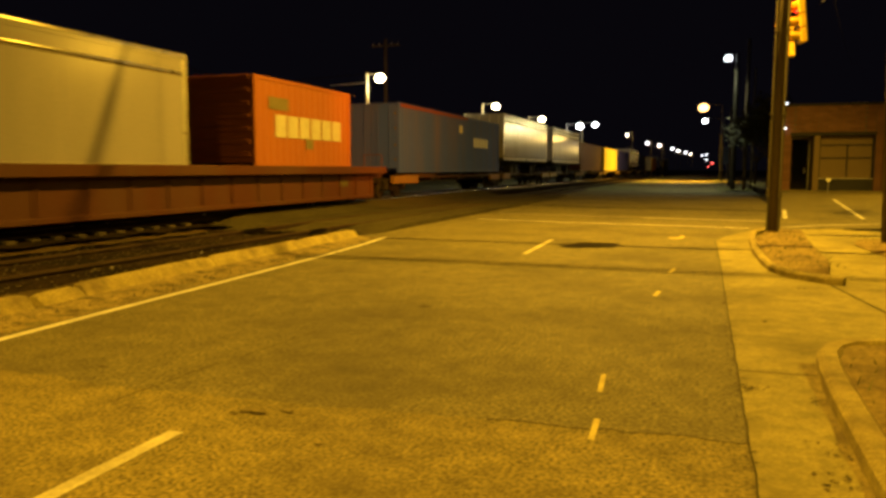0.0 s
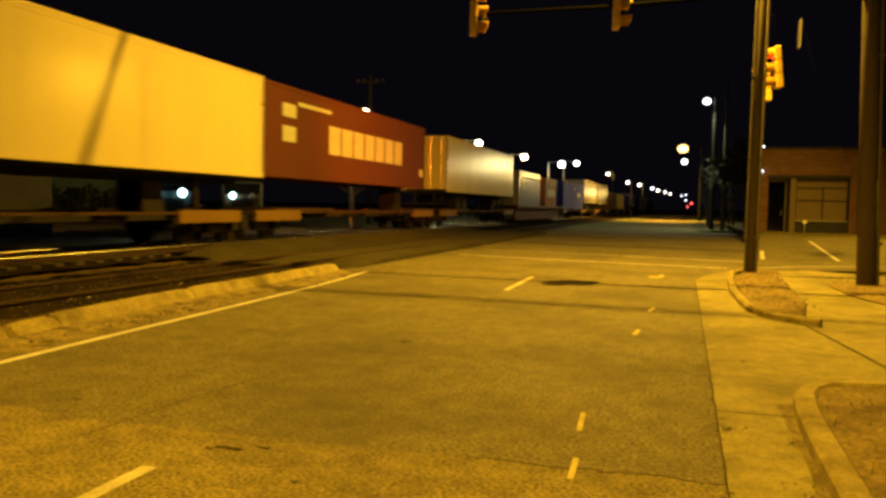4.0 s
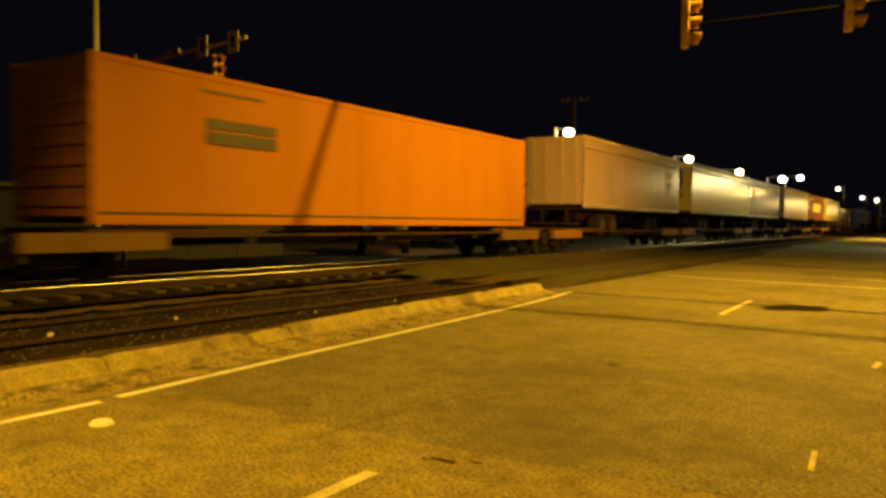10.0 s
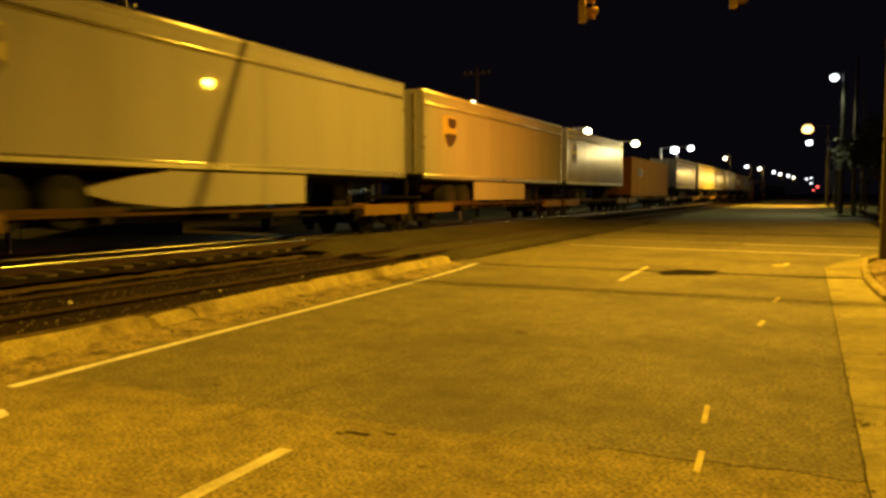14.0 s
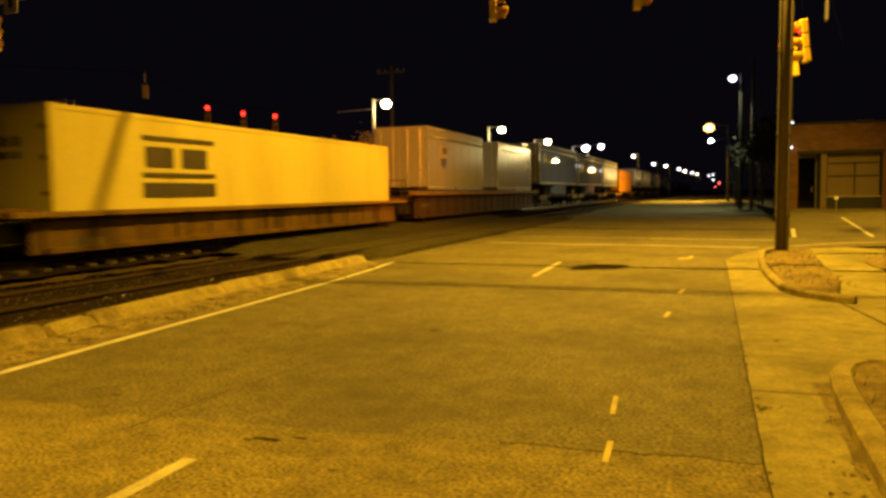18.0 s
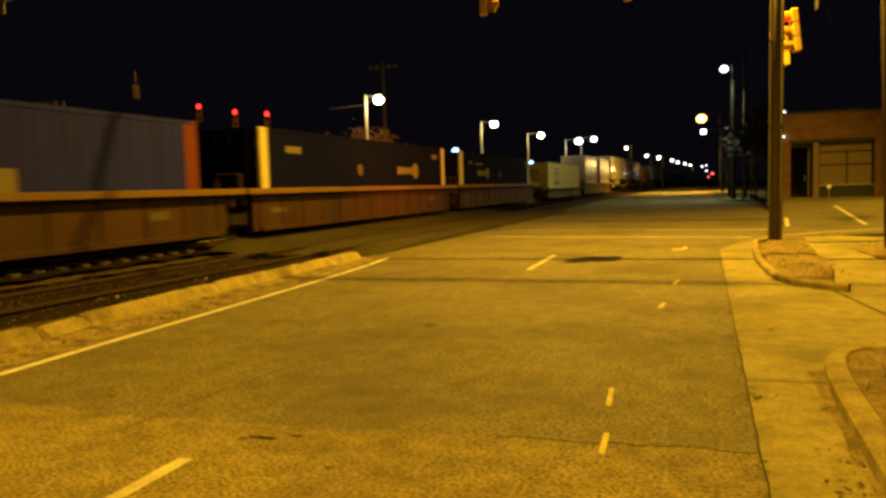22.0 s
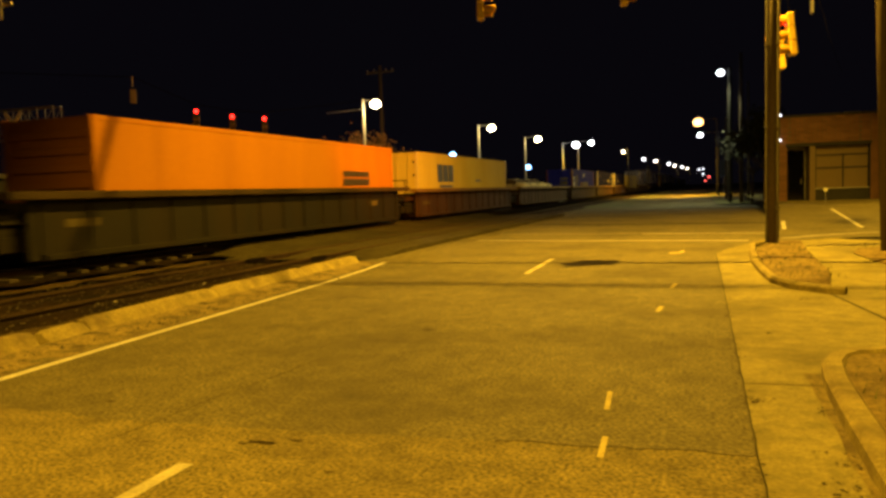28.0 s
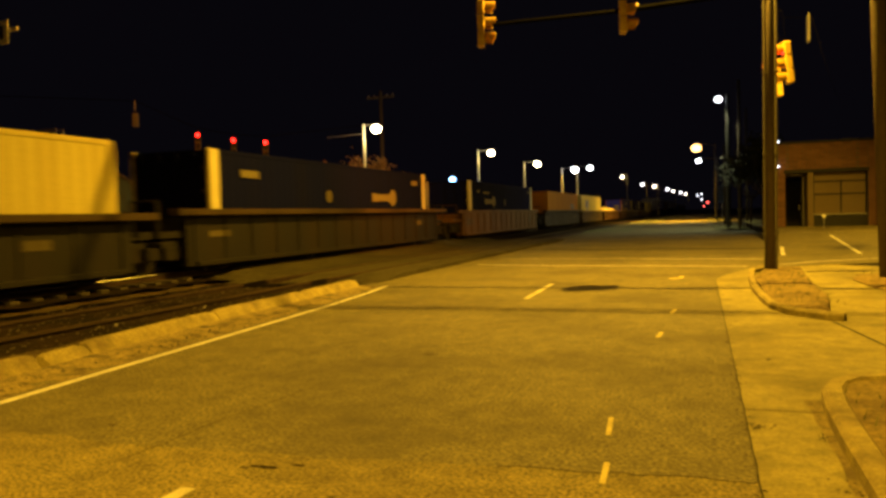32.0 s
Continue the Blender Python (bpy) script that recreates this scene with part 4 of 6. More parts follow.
# railway cantilever with crossbuck
CY = 30.0
cant = thing("crossing_cantilever", "steel lattice cantilever with crossing lights and crossbuck", "crossing signal", (0, CY, 0))
xa, xb = -1.021 * CY, -1.45 * CY
zt, zb = eye + 0.165 * CY, eye + 0.1132 * CY
for yy in (-0.25, 0.25):
    for z in (zt, zb):
        part("chord", rods(((xa, yy, z), (xb, yy, z), 0.04), sides=6), STEEL, cant)
    n = 12
    for k in range(n + 1):
        x = xa + (xb - xa) * k / n
        part("strut", rods(((x, yy, zb), (x, yy, zt), 0.025), sides=6), STEEL, cant)
        if k < n:
            x2 = xa + (xb - xa) * (k + 1) / n
            part("brace", rods(((x, yy, zb if k % 2 else zt), (x2, yy, zt if k % 2 else zb), 0.02), sides=6), STEEL, cant)
part("mast", rods(((xb, 0, -0.1), (xb, 0, zt + 0.3), 0.16, 0.13)), STEEL, cant)
part("light_bracket", boxes((xa - 0.1, xa + 1.7, -0.4, -0.34, eye + 0.1341 * CY - 0.04, eye + 0.1341 * CY + 0.04)), STEEL, cant)
for x, lit in ((xa + 1.62, True), (xa - 0.9, False)):
    disc = part("target_plate", rods(((x, -0.42, eye + 0.1341 * CY), (x, -0.46, eye + 0.1341 * CY), 0.30), sides=20), BLACK, cant)
    bm = globe(0.13, 1.0)
    bmesh.ops.translate(bm, vec=(x, -0.5, eye + 0.1341 * CY), verts=bm.verts[:])
    part("lens", bm, RED_CORE if lit else GLASS_DARK, disc)
bm = bmesh.new()
for a in (-48, 48):
    bmesh.ops.create_cube(bm, size=1, matrix=pose(-1.1064 * CY, -0.36 - a * 0.0002, eye + 0.1396 * CY, 0, a, 0) @ Matrix.Diagonal((1.6, 0.02, 0.22, 1)))
part("crossbuck", bm, SIGN_WHITE, cant, "white crossbuck boards")

# traffic mast arm close beyond the tracks
MY = 13.5
mast = thing("signal_mast", "tall metal signal mast with an arm and square signs", "signal mast", (0, MY, 0))
mx = -1.592 * MY
part("pole", rods(((mx, 0, -0.1), (mx, 0, 11.8), 0.13, 0.09), sides=14), SIGN_WHITE, mast, smooth=True)
za = eye + 0.338 * MY
part("arm", rods(((mx, 0, za - 0.25), (-1.105 * MY, 0.0, za + 0.08), 0.07, 0.045)), SIGN_WHITE, mast)
for r0, w, h in ((-1.4526, 0.5, 0.26), (-1.2232, 0.40, 0.55), (-1.1349, 0.40, 0.55), (-1.31, 0.5, 0.16)):
    x = r0 * MY
    plate = part("sign_plate", boxes((x - w / 2, x + w / 2, -0.1, -0.07, za - h / 2, za + h / 2), bevel=0.005), SIGN_WHITE, mast, "pale square sign")
    part("sign_mark", boxes((x - w * 0.15, x + w * 0.15, -0.105, -0.1, za - h * 0.28, za + h * 0.28)), BLACK, plate)
signal_head((-1.182 * MY, MY - 0.05, za - 1.08), 70, "yellow traffic signal under the mast arm", None, 0.8, 0.3)

# low red crossing flasher
fl = thing("crossing_flasher", "crossing mast with red flashing lights", "crossing signal", (-1.49 * 12.5, 12.5, 0), 45)
part("mast", rods(((0, 0, -0.1), (0, 0, 3.4), 0.07)), STEEL, fl)
for sx_ in (-0.32, 0.32):
    d = part("target_plate", rods(((sx_, -0.12, 1.75), (sx_, -0.15, 1.75), 0.24), sides=18), BLACK, fl)
    bm = globe(0.10, 1.0)
    bmesh.ops.translate(bm, vec=(sx_, -0.18, 1.75), verts=bm.verts[:])
    part("lens", bm, RED_GLOW if sx_ > 0 else GLASS_DARK, d)
part("cross_arm", boxes((-0.4, 0.4, -0.1, -0.04, 1.71, 1.79)), STEEL, fl)

# gabled house and sheds
SIDING = mat("pale_siding", (0.08, 0.15, 0.19), 0.8, 0, 20, 1.0, 0.1, 0.1, (0.08, 0.08, 0.075), 0.5)
ROOF_SHINGLE = mat("grey_shingles", (0.14, 0.14, 0.145), 0.9, 0, 12, 1.0, 0.25, 0.3)
SHED = mat("grey_shed_cladding", (0.05, 0.05, 0.048), 0.85, 0, 20, 1.0, 0.15, 0.1, (0.03, 0.03, 0.028), 0.5)
HY = 40.0


def house(xc, yc, w, d, eaves, apex, label, rz):
    h = thing("house", label, "house", (xc, yc, 0.0), rz)
    bm = bmesh.new()
    pts = [(-w / 2, 0), (w / 2, 0), (w / 2, eaves), (0, apex), (-w / 2, eaves)]
    a = [bm.verts.new((x, 0, z)) for x, z in pts]
    b = [bm.verts.new((x, d, z)) for x, z in pts]
    bm.faces.new(a), bm.faces.new(b[::-1])
    for i in (0, 1, 4):
        j = (i + 1) % 5
        bm.faces.new((a[j], a[i], b[i], b[j]))
    bmesh.ops.recalc_face_normals(bm, faces=bm.faces[:])
    part("wall", bm, SIDING, h)
    for sx_ in (-1, 1):
        bm = bmesh.new()
        e = Vector((sx_ * (w / 2 + 0.3), 0, eaves - 0.3 * (apex - eaves) / (w / 2)))
        q = [(0, -0.3, apex), (e.x, -0.3, e.z), (e.x, d + 0.3, e.z), (0, d + 0.3, apex)]
        lo = [bm.verts.new(p) for p in q]
        hi = [bm.verts.new((x, y, z + 0.14)) for x, y, z in q]
        bm.faces.new(lo), bm.faces.new(hi)
        for i in range(4):
            j = (i + 1) % 4
            bm.faces.new((lo[i], lo[j], hi[j], hi[i]))
        bmesh.ops.recalc_face_normals(bm, faces=bm.faces[:])
        part("roof", bm, ROOF_SHINGLE, h)
    for x in (-w * 0.24, w * 0.24):
        wd = part("window", boxes((x - 0.4, x + 0.4, -0.03, 0.02, 1.0, 2.2)), GLASS_DARK, h)
        part("window_frame", boxes((x - 0.47, x - 0.4, -0.05, 0.02, 0.95, 2.27), (x + 0.4, x + 0.47, -0.05, 0.02, 0.95, 2.27), (x - 0.4, x + 0.4, -0.05, 0.02, 2.2, 2.27), (x - 0.4, x + 0.4, -0.05, 0.02, 0.95, 1.0)), SIDING, wd)
    return h


house(-0.9072 * HY, HY, 6.2, 9, eye + 0.046 * HY - 0.3, eye + 0.0850 * HY, "pale sided house with a grey gable roof", 42)
shed = thing("long_shed", "low dark grey shed beyond the tracks", "shed", (-27, 17.5, 0), 62)
for k in range(7):
    part("wall_panel", boxes((-7 + 2.0 * k, -5.03 + 2.0 * k, 0, 0.2, -0.1, 2.55 + 0.05 * (k % 2))), SHED, shed)
part("roof", boxes((-7.2, 7.2, -0.3, 4, 2.62, 2.78)), ROOF_SHINGLE, shed)
part("end_wall", boxes((-7, 7, 3.7, 3.9, -0.1, 2.6)), SHED, shed)

# vehicle waiting at the crossing with its headlights on
VAN = mat("dull_vehicle_paint", (0.10, 0.115, 0.115), 0.35, 0, 20, 1, 0.05, 0, (0.06, 0.07, 0.07), 0.3)
VY = 26.0


def truck(xc, yc, rz, label, lights=(True, True)):
    v = thing("pickup_truck", label, "truck", (xc, yc, 0.1), rz)
    part("cab", boxes((-1.1, 1.1, 0.0, 1.9, 0.75, 2.5), bevel=0.12), VAN, v)
    part("bonnet", boxes((-1.0, 1.0, -0.9, 0.05, 0.75, 1.75), bevel=0.12), VAN, v)
    part("windscreen", boxes((-0.95, 0.95, -0.03, 0.02, 1.8, 2.4), bevel=0.01), GLASS_DARK, v)
    part("cargo_bed", boxes((-1.15, 1.15, 2.0, 5.6, 0.9, 1.7), bevel=0.03), VAN, v)
    part("grille", boxes((-0.55, 0.55, -0.93, -0.89, 0.95, 1.5)), BLACK, v)
    part("bumper", boxes((-1.1, 1.1, -1.05, -0.9, 0.55, 0.8), bevel=0.03), STEEL, v)
    for sx_, on in zip((-0.5, 0.5), lights):
        bm = globe(0.16, 1.0)
        bmesh.ops.translate(bm, vec=(sx_, -0.92, 1.72), verts=bm.verts[:])
        part("headlight", bm, GLOW_CYAN if on else STEEL, v)
    for yy in (0.0, 5.6):
        for sx_ in (-1, 1):
            w = part("wheel", rods(((sx_ * 0.8, yy, 0.5), (sx_ * 1.1, yy, 0.5), 0.5), sides=18), RUBBER, v)
            part("rim", rods(((sx_ * 1.06, yy, 0.5), (sx_ * 1.12, yy, 0.5), 0.26), sides=14), STEEL, w)
    return v


truck(-0.772 * VY, VY, 38, "dull grey truck waiting with bright bluish headlights")
truck(-0.64 * 36, 36, 33, "second dull truck waiting farther back with headlights", (True, False))
lamp("headlight_beam", (-0.79 * VY + 0.55, VY - 1.25, 1.75), (0.5, 0.95, 1.0), 6, 0.12)

# small tree lit by the street lamp
LEAF = mat("brown_autumn_leaves", (0.16, 0.085, 0.025), 0.8, 0, 10, 2, 0.4, 0)
BARK = mat("bark", (0.06, 0.045, 0.03), 0.9, 0, 25, 3, 0.3, 0.4)
random.seed(21)


LEAF_DARK = mat("dark_leaves", (0.022, 0.028, 0.013), 0.8, 0, 10, 2, 0.4, 0)


def small_tree(x, y, h, spread, leaves, label, leaf_size=0.16, leaf=LEAF):
    t = thing("tree", label, "tree", (x, y, 0), group="trees")
    bm = bmesh.new()
    rod(bm, (0, 0, -0.1), (0.05, 0, h * 0.42), 0.11, 0.07, 8)
    tips = []
    for k in range(9):
        a = k * 2.4
        b = Vector((math.cos(a) * spread * 0.5, math.sin(a) * spread * 0.5, h * (0.6 + 0.05 * (k % 4))))
        rod(bm, (0.05, 0, h * 0.40), b, 0.045, 0.02, 6)
        for j in range(3):
            c = b + Vector((random.uniform(-1, 1) * spread * 0.45, random.uniform(-1, 1) * spread * 0.45, random.uniform(0.1, 0.34) * h))
            rod(bm, b, c, 0.02, 0.006, 5)
            tips += [b.lerp(c, u) for u in (0.35, 0.7, 1.0)]
    part("trunk", bm, BARK, t)
    bm = bmesh.new()
    for i in range(leaves):
        p = random.choice(tips) + Vector([random.gauss(0, 0.28) for _ in range(3)])
        u = Vector([random.gauss(0, 1) for _ in range(3)]).normalized()
        w = u.orthogonal().normalized()
        s = leaf_size * random.uniform(0.5, 1.2)
        vs = [bm.verts.new(p + q) for q in (u * s, w * s * 0.5, -u * s, -w * s * 0.5)]
        bm.faces.new(vs)
    part("crown", bm, leaf, t)
    return t


small_tree(-0.457 * 44, 44, 4.9, 2.6, 1400, "small half-bare tree with brown leaves under a street lamp")
small_tree(0.072 * 52, 52, 5.6, 2.2, 1600, "dark tree beside the brick building", 0.2, LEAF_DARK)
small_tree(0.058 * 60, 60, 5.2, 2.2, 1400, "dark tree beside the brick building", 0.2, LEAF_DARK)

# dark bushes added before the house, so that its lower wall stays dark
random.seed(44)
for k in range(6):
    xb, yb = -41.0 + 2.3 * k, 34.6 + 0.55 * k
    bush = thing("bush", "dark leafy bush added to darken the foot of the pale house", "bush", (xb, yb, 0.05), group="bushes")
    bm = bmesh.new()
    for j in range(7):
        a = j * 0.9
        rod(bm, (0, 0, 0), (0.8 * math.cos(a), 0.6 * math.sin(a), 1.5 + 0.1 * (j % 3)), 0.03, 0.01, 5)
    part("stem", bm, BARK, bush)
    bm = bmesh.new()
    for i in range(900):
        u = Vector([random.gauss(0, 1) for _ in range(3)]).normalized() * random.uniform(0.55, 1.0)
        p = Vector((u.x * 1.5, u.y * 0.9, 1.15 + u.z * 1.1 + 0.12 * math.sin(5 * u.x)))
        d = Vector([random.gauss(0, 1) for _ in range(3)]).normalized()
        w, sz = d.orthogonal().normalized(), random.uniform(0.08, 0.17)
        bm.faces.new([bm.verts.new(p + q) for q in (d * sz, w * sz * 0.6, -d * sz, -w * sz * 0.6)])
    part("foliage", bm, LEAF_DARK, bush)

# street lamp pole beside the lot, out over the parking apron
lot_lamp = thing("street_lamp", "street lamp on a wooden pole beside the parking apron", "street lamp", (11.4, 36.7, 0), group="street lamps")
part("pole", rods(((0, 0, 0.1), (0, 0, 9.3), 0.14, 0.1), sides=12), WOOD, lot_lamp)
part("arm", rods(((0, 0, 8.55), (-1.2, 0, 8.92), 0.03)), STEEL, lot_lamp)
part("lamp_head", boxes((-1.7, -0.95, -0.16, 0.16, 8.79, 8.99), bevel=0.05), STEEL, lot_lamp)

# unseen street lamp on the median, added to carry the light behind the viewer
added_lamp = thing("street_lamp", "unseen steel street lamp added on the median to carry the light behind the viewer", "street lamp", (-7.0, -3.6, 0), group="street lamps")
part("pole", rods(((0, 0, -0.1), (0, 0, 9.6), 0.11, 0.075), sides=14), STEEL, added_lamp, smooth=True)
part("base_plate", boxes((-0.22, 0.22, -0.22, 0.22, 0.0, 0.06), bevel=0.01), STEEL, added_lamp)
part("arm", rods(((0, 0, 9.3), (1.4, 0, 9.72), 0.04), ((1.4, 0, 9.72), (2.5, 0, 9.78), 0.035)), STEEL, added_lamp)
part("lamp_head", boxes((2.4, 3.2, -0.17, 0.17, 9.66, 9.86), bevel=0.06), STEEL, added_lamp)

# ---------------------------------------------------------------- the train
SPEED = 12.4
TRACK_X, RAIL_Z = -13.30, 0.36
MOVING = []
PAINT = {
    "white": mat("white_trailer_paint", (0.255, 0.242, 0.27), 0.2, 0, 18, 0.7, 0.06, 0.03, (0.17, 0.16, 0.165), 0.45, streak=True, spec=0.15),
    "white_gloss": mat("glossy_white_trailer_paint", (0.25, 0.238, 0.268), 0.03, 0, 18, 0.7, 0.05, 0.02, (0.18, 0.17, 0.18), 0.4, streak=True, spec=0.17),
    "cream": mat("cream_trailer_paint", (0.55, 0.475, 0.22), 0.22, 0, 18, 0.7, 0.05, 0.03, (0.38, 0.34, 0.27), 0.35, streak=True, spec=0.17),
    "orange": mat("orange_container_paint", (0.40, 0.16, 0.013), 0.75, 0, 20, 0.8, 0.07, 0.05, (0.28, 0.11, 0.02), 0.4, streak=True, spec=0.05),
    "rust": mat("rust_orange_container_paint", (0.27, 0.085, 0.010), 0.55, 0, 20, 0.8, 0.1, 0.05, (0.2, 0.06, 0.015), 0.5, streak=True, spec=0.3),
    "brown": mat("maroon_container_paint", (0.078, 0.022, 0.009), 0.62, 0, 20, 0.8, 0.08, 0.05, (0.08, 0.03, 0.02), 0.4, streak=True, spec=0.18),
    "navy": mat("navy_container_paint", (0.004, 0.005, 0.045), 0.78, 0, 20, 0.8, 0.1, 0.05, (0.008, 0.007, 0.013), 0.3, streak=True, spec=0.03),
    "slate": mat("slate_blue_container_paint", (0.016, 0.020, 0.24), 0.7, 0, 20, 0.8, 0.1, 0.05, (0.018, 0.015, 0.08), 0.4, streak=True, spec=0.06),
    "blue": mat("blue_container_paint", (0.028, 0.055, 0.42), 0.62, 0, 20, 0.8, 0.1, 0.05, (0.11, 0.075, 0.09), 0.4, streak=True, spec=0.18),
    "yellow": mat("yellow_container_paint", (0.50, 0.435, 0.12), 0.6, 0, 20, 1.1, 0.08, 0.05, (0.38, 0.28, 0.06), 0.45, streak=True, spec=0.06),
    "grey": mat("grey_container_paint", (0.42, 0.42, 0.40), 0.45, 0, 20, 0.8, 0.08, 0.04, (0.25, 0.23, 0.2), 0.4, streak=True, spec=0.18),
    "red": mat("red_container_paint", (0.12, 0.026, 0.012), 0.62, 0, 20, 0.8, 0.1, 0.04, (0.14, 0.04, 0.03), 0.4, streak=True, spec=0.18),
}
CAR_PAINT = {
    # lighter copy of the dark car paint, for a chord that catches lamp light
    "dark_chord": mat("lit_grimy_chord_paint", (0.045, 0.029, 0.012), 0.65, 0, 18, 0.9, 0.2, 0.1, (0.016, 0.011, 0.007), 0.8, streak=True, spec=0.15),
    "mustard": mat("mustard_car_paint", (0.10, 0.056, 0.008), 0.65, 0, 18, 1.3, 0.25, 0.1, (0.016, 0.010, 0.005), 0.95, streak=True, spec=0.15),
    "rust": mat("rusty_red_car_paint", (0.062, 0.019, 0.008), 0.65, 0, 18, 0.9, 0.15, 0.1, (0.07, 0.035, 0.025), 0.7, streak=True, spec=0.2),
    # ochre darkened for sides in the shade below the chord, plus grime
    "ochre_shaded": mat("shaded_grimy_ochre_paint", (0.044, 0.023, 0.006), 0.65, 0, 18, 0.9, 0.2, 0.1, (0.03, 0.02, 0.011), 0.8, streak=True, spec=0.15),
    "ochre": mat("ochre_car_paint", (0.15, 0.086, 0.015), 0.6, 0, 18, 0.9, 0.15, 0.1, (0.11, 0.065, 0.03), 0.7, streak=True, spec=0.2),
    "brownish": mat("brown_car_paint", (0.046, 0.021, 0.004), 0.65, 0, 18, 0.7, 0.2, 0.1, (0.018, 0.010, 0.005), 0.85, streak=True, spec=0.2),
    "dark": mat("dark_grey_car_paint", (0.011, 0.0095, 0.008), 0.65, 0, 18, 0.9, 0.2, 0.1, (0.022, 0.014, 0.008), 0.5, streak=True, spec=0.2),
    "amber": mat("amber_car_paint", (0.105, 0.052, 0.006), 0.6, 0, 18, 0.8, 0.15, 0.1, (0.05, 0.026, 0.009), 0.8, streak=True, spec=0.2),
}
TRIM = mat("aluminium_trim", (0.55, 0.53, 0.49), 0.3, 0.75, 20, 2, 0.1, 0.05)
RIM = mat("dirty_wheel_rim", (0.045, 0.040, 0.028), 0.8, 0.0, 20, 3, 0.2, 0.1, spec=0.1)
TRIM_DARK = mat("dark_trim", (0.07, 0.05, 0.035), 0.6, 0.1, 20, 2, 0.2, 0.05)
POST_YELLOW = mat("yellow_corner_post", (0.52, 0.46, 0.2), 0.5, 0, 20, 2, 0.1, 0.05)
BROWN_MARK = mat("brown_emblem_paint", (0.04, 0.02, 0.008), 0.5, 0, 20, 2, 0.1, 0)
GOLD_MARK = mat("gold_emblem_paint", (0.33, 0.25, 0.03), 0.5, 0, 20, 2, 0.1, 0)
WHITE_MARK = mat("white_lettering_paint", (0.42, 0.41, 0.34), 0.5, 0, 20, 2, 0.1, 0)
BLUE_MARK = mat("blue_lettering_paint", (0.03, 0.05, 0.25), 0.5, 0, 20, 2, 0.1, 0)
DARK_MARK = mat("dark_lettering_paint", (0.036, 0.026, 0.017), 0.5, 0, 20, 2, 0.1, 0)
PALE_WORD = mat("white_word_paint", (0.42, 0.39, 0.29), 0.55, 0, 20, 2, 0.1, 0, spec=0.3)
PLATE_MARK = mat("grimy_plate_paint", (0.085, 0.068, 0.03), 0.7, 0, 20, 2, 0.2, 0, spec=0.2)
PALE_MARK = mat("dull_lettering_paint", (0.145, 0.122, 0.06), 0.7, 0, 20, 2, 0.15, 0, spec=0.2)
TARP_DARK = mat("brown_cover", (0.06, 0.035, 0.014), 0.8, 0, 9, 1.2, 0.3, 0.4, (0.16, 0.11, 0.04), 0.7)
TARP = mat("yellow_tarpaulin", (0.72, 0.58, 0.20), 0.6, 0, 9, 0.9, 0.12, 0.4, (0.13, 0.09, 0.04), 0.9)


def shifting(ob, s):
    """Registers a thing of the train by its place along the line at the clip's start."""
    MOVING.append((ob, s))
    return ob


def marks(parent, x, items, name="marking"):
    """Flat painted marks on a side: material, y0, y1, z0, z1."""
    for material, y0, y1, z0, z1 in items:
        part(name, boxes((x - 0.002, x + 0.006, y0, y1, z0, z1)), material, parent)


def shield(parent, x, yc, zc, s):
    """A gold shield with a brown crest and a pointed brown foot."""
    def poly(name, pts, material, lift):
        bm = bmesh.new()
        vs = [bm.verts.new((x + lift, yc + 1.2 * a * s, zc + 0.86 * b * s)) for a, b in pts]
        bm.faces.new(vs)
        ext = bmesh.ops.extrude_face_region(bm, geom=bm.faces[:])
        bmesh.ops.translate(bm, vec=(0.004, 0, 0), verts=[v for v in ext["geom"] if isinstance(v, bmesh.types.BMVert)])
        bmesh.ops.recalc_face_normals(bm, faces=bm.faces[:])
        part(name, bm, material, parent)
    poly("emblem", [(-0.5, 0.52), (-0.3, 0.6), (0.3, 0.6), (0.5, 0.52), (0.5, -0.25), (0.3, -0.56), (0, -0.78), (-0.3, -0.56), (-0.5, -0.25)], GOLD_MARK, 0.001)
    poly("emblem_crest", [(-0.12, 0.5), (0.46, 0.5), (0.48, 0.2), (0.3, 0.08), (0.05, 0.08), (-0.1, 0.2)], BROWN_MARK, 0.006)
    poly("emblem_foot", [(-0.36, -0.2), (0.1, -0.14), (0.49, -0.18), (0.49, -0.26), (0.3, -0.56), (0, -0.77), (-0.24, -0.56)], BROWN_MARK, 0.006)


def corrugated(L, y0, x, z0, z1, pitch=0.36, depth=0.016):
    """A pressed steel side wall at x, running from y0 for L metres."""
    bm = bmesh.new()
    n = max(4, int(L / pitch))
    step = L / n
    prev = None
    for i in range(n):
        for u, d in ((0.0, 0), (0.34, 0), (0.5, -depth), (0.84, -depth)):
            y = y0 + (i + u) * step
            cur = (bm.verts.new((x + d, y, z0)), bm.verts.new((x + d, y, z1)))
            if prev:
                bm.faces.new((prev[0], cur[0], cur[1], prev[1]))
            prev = cur
    cur = (bm.verts.new((x, y0 + L, z0)), bm.verts.new((x, y0 + L, z1)))
    bm.faces.new((prev[0], cur[0], cur[1], prev[1]))
    return bm


HALF = 1.25


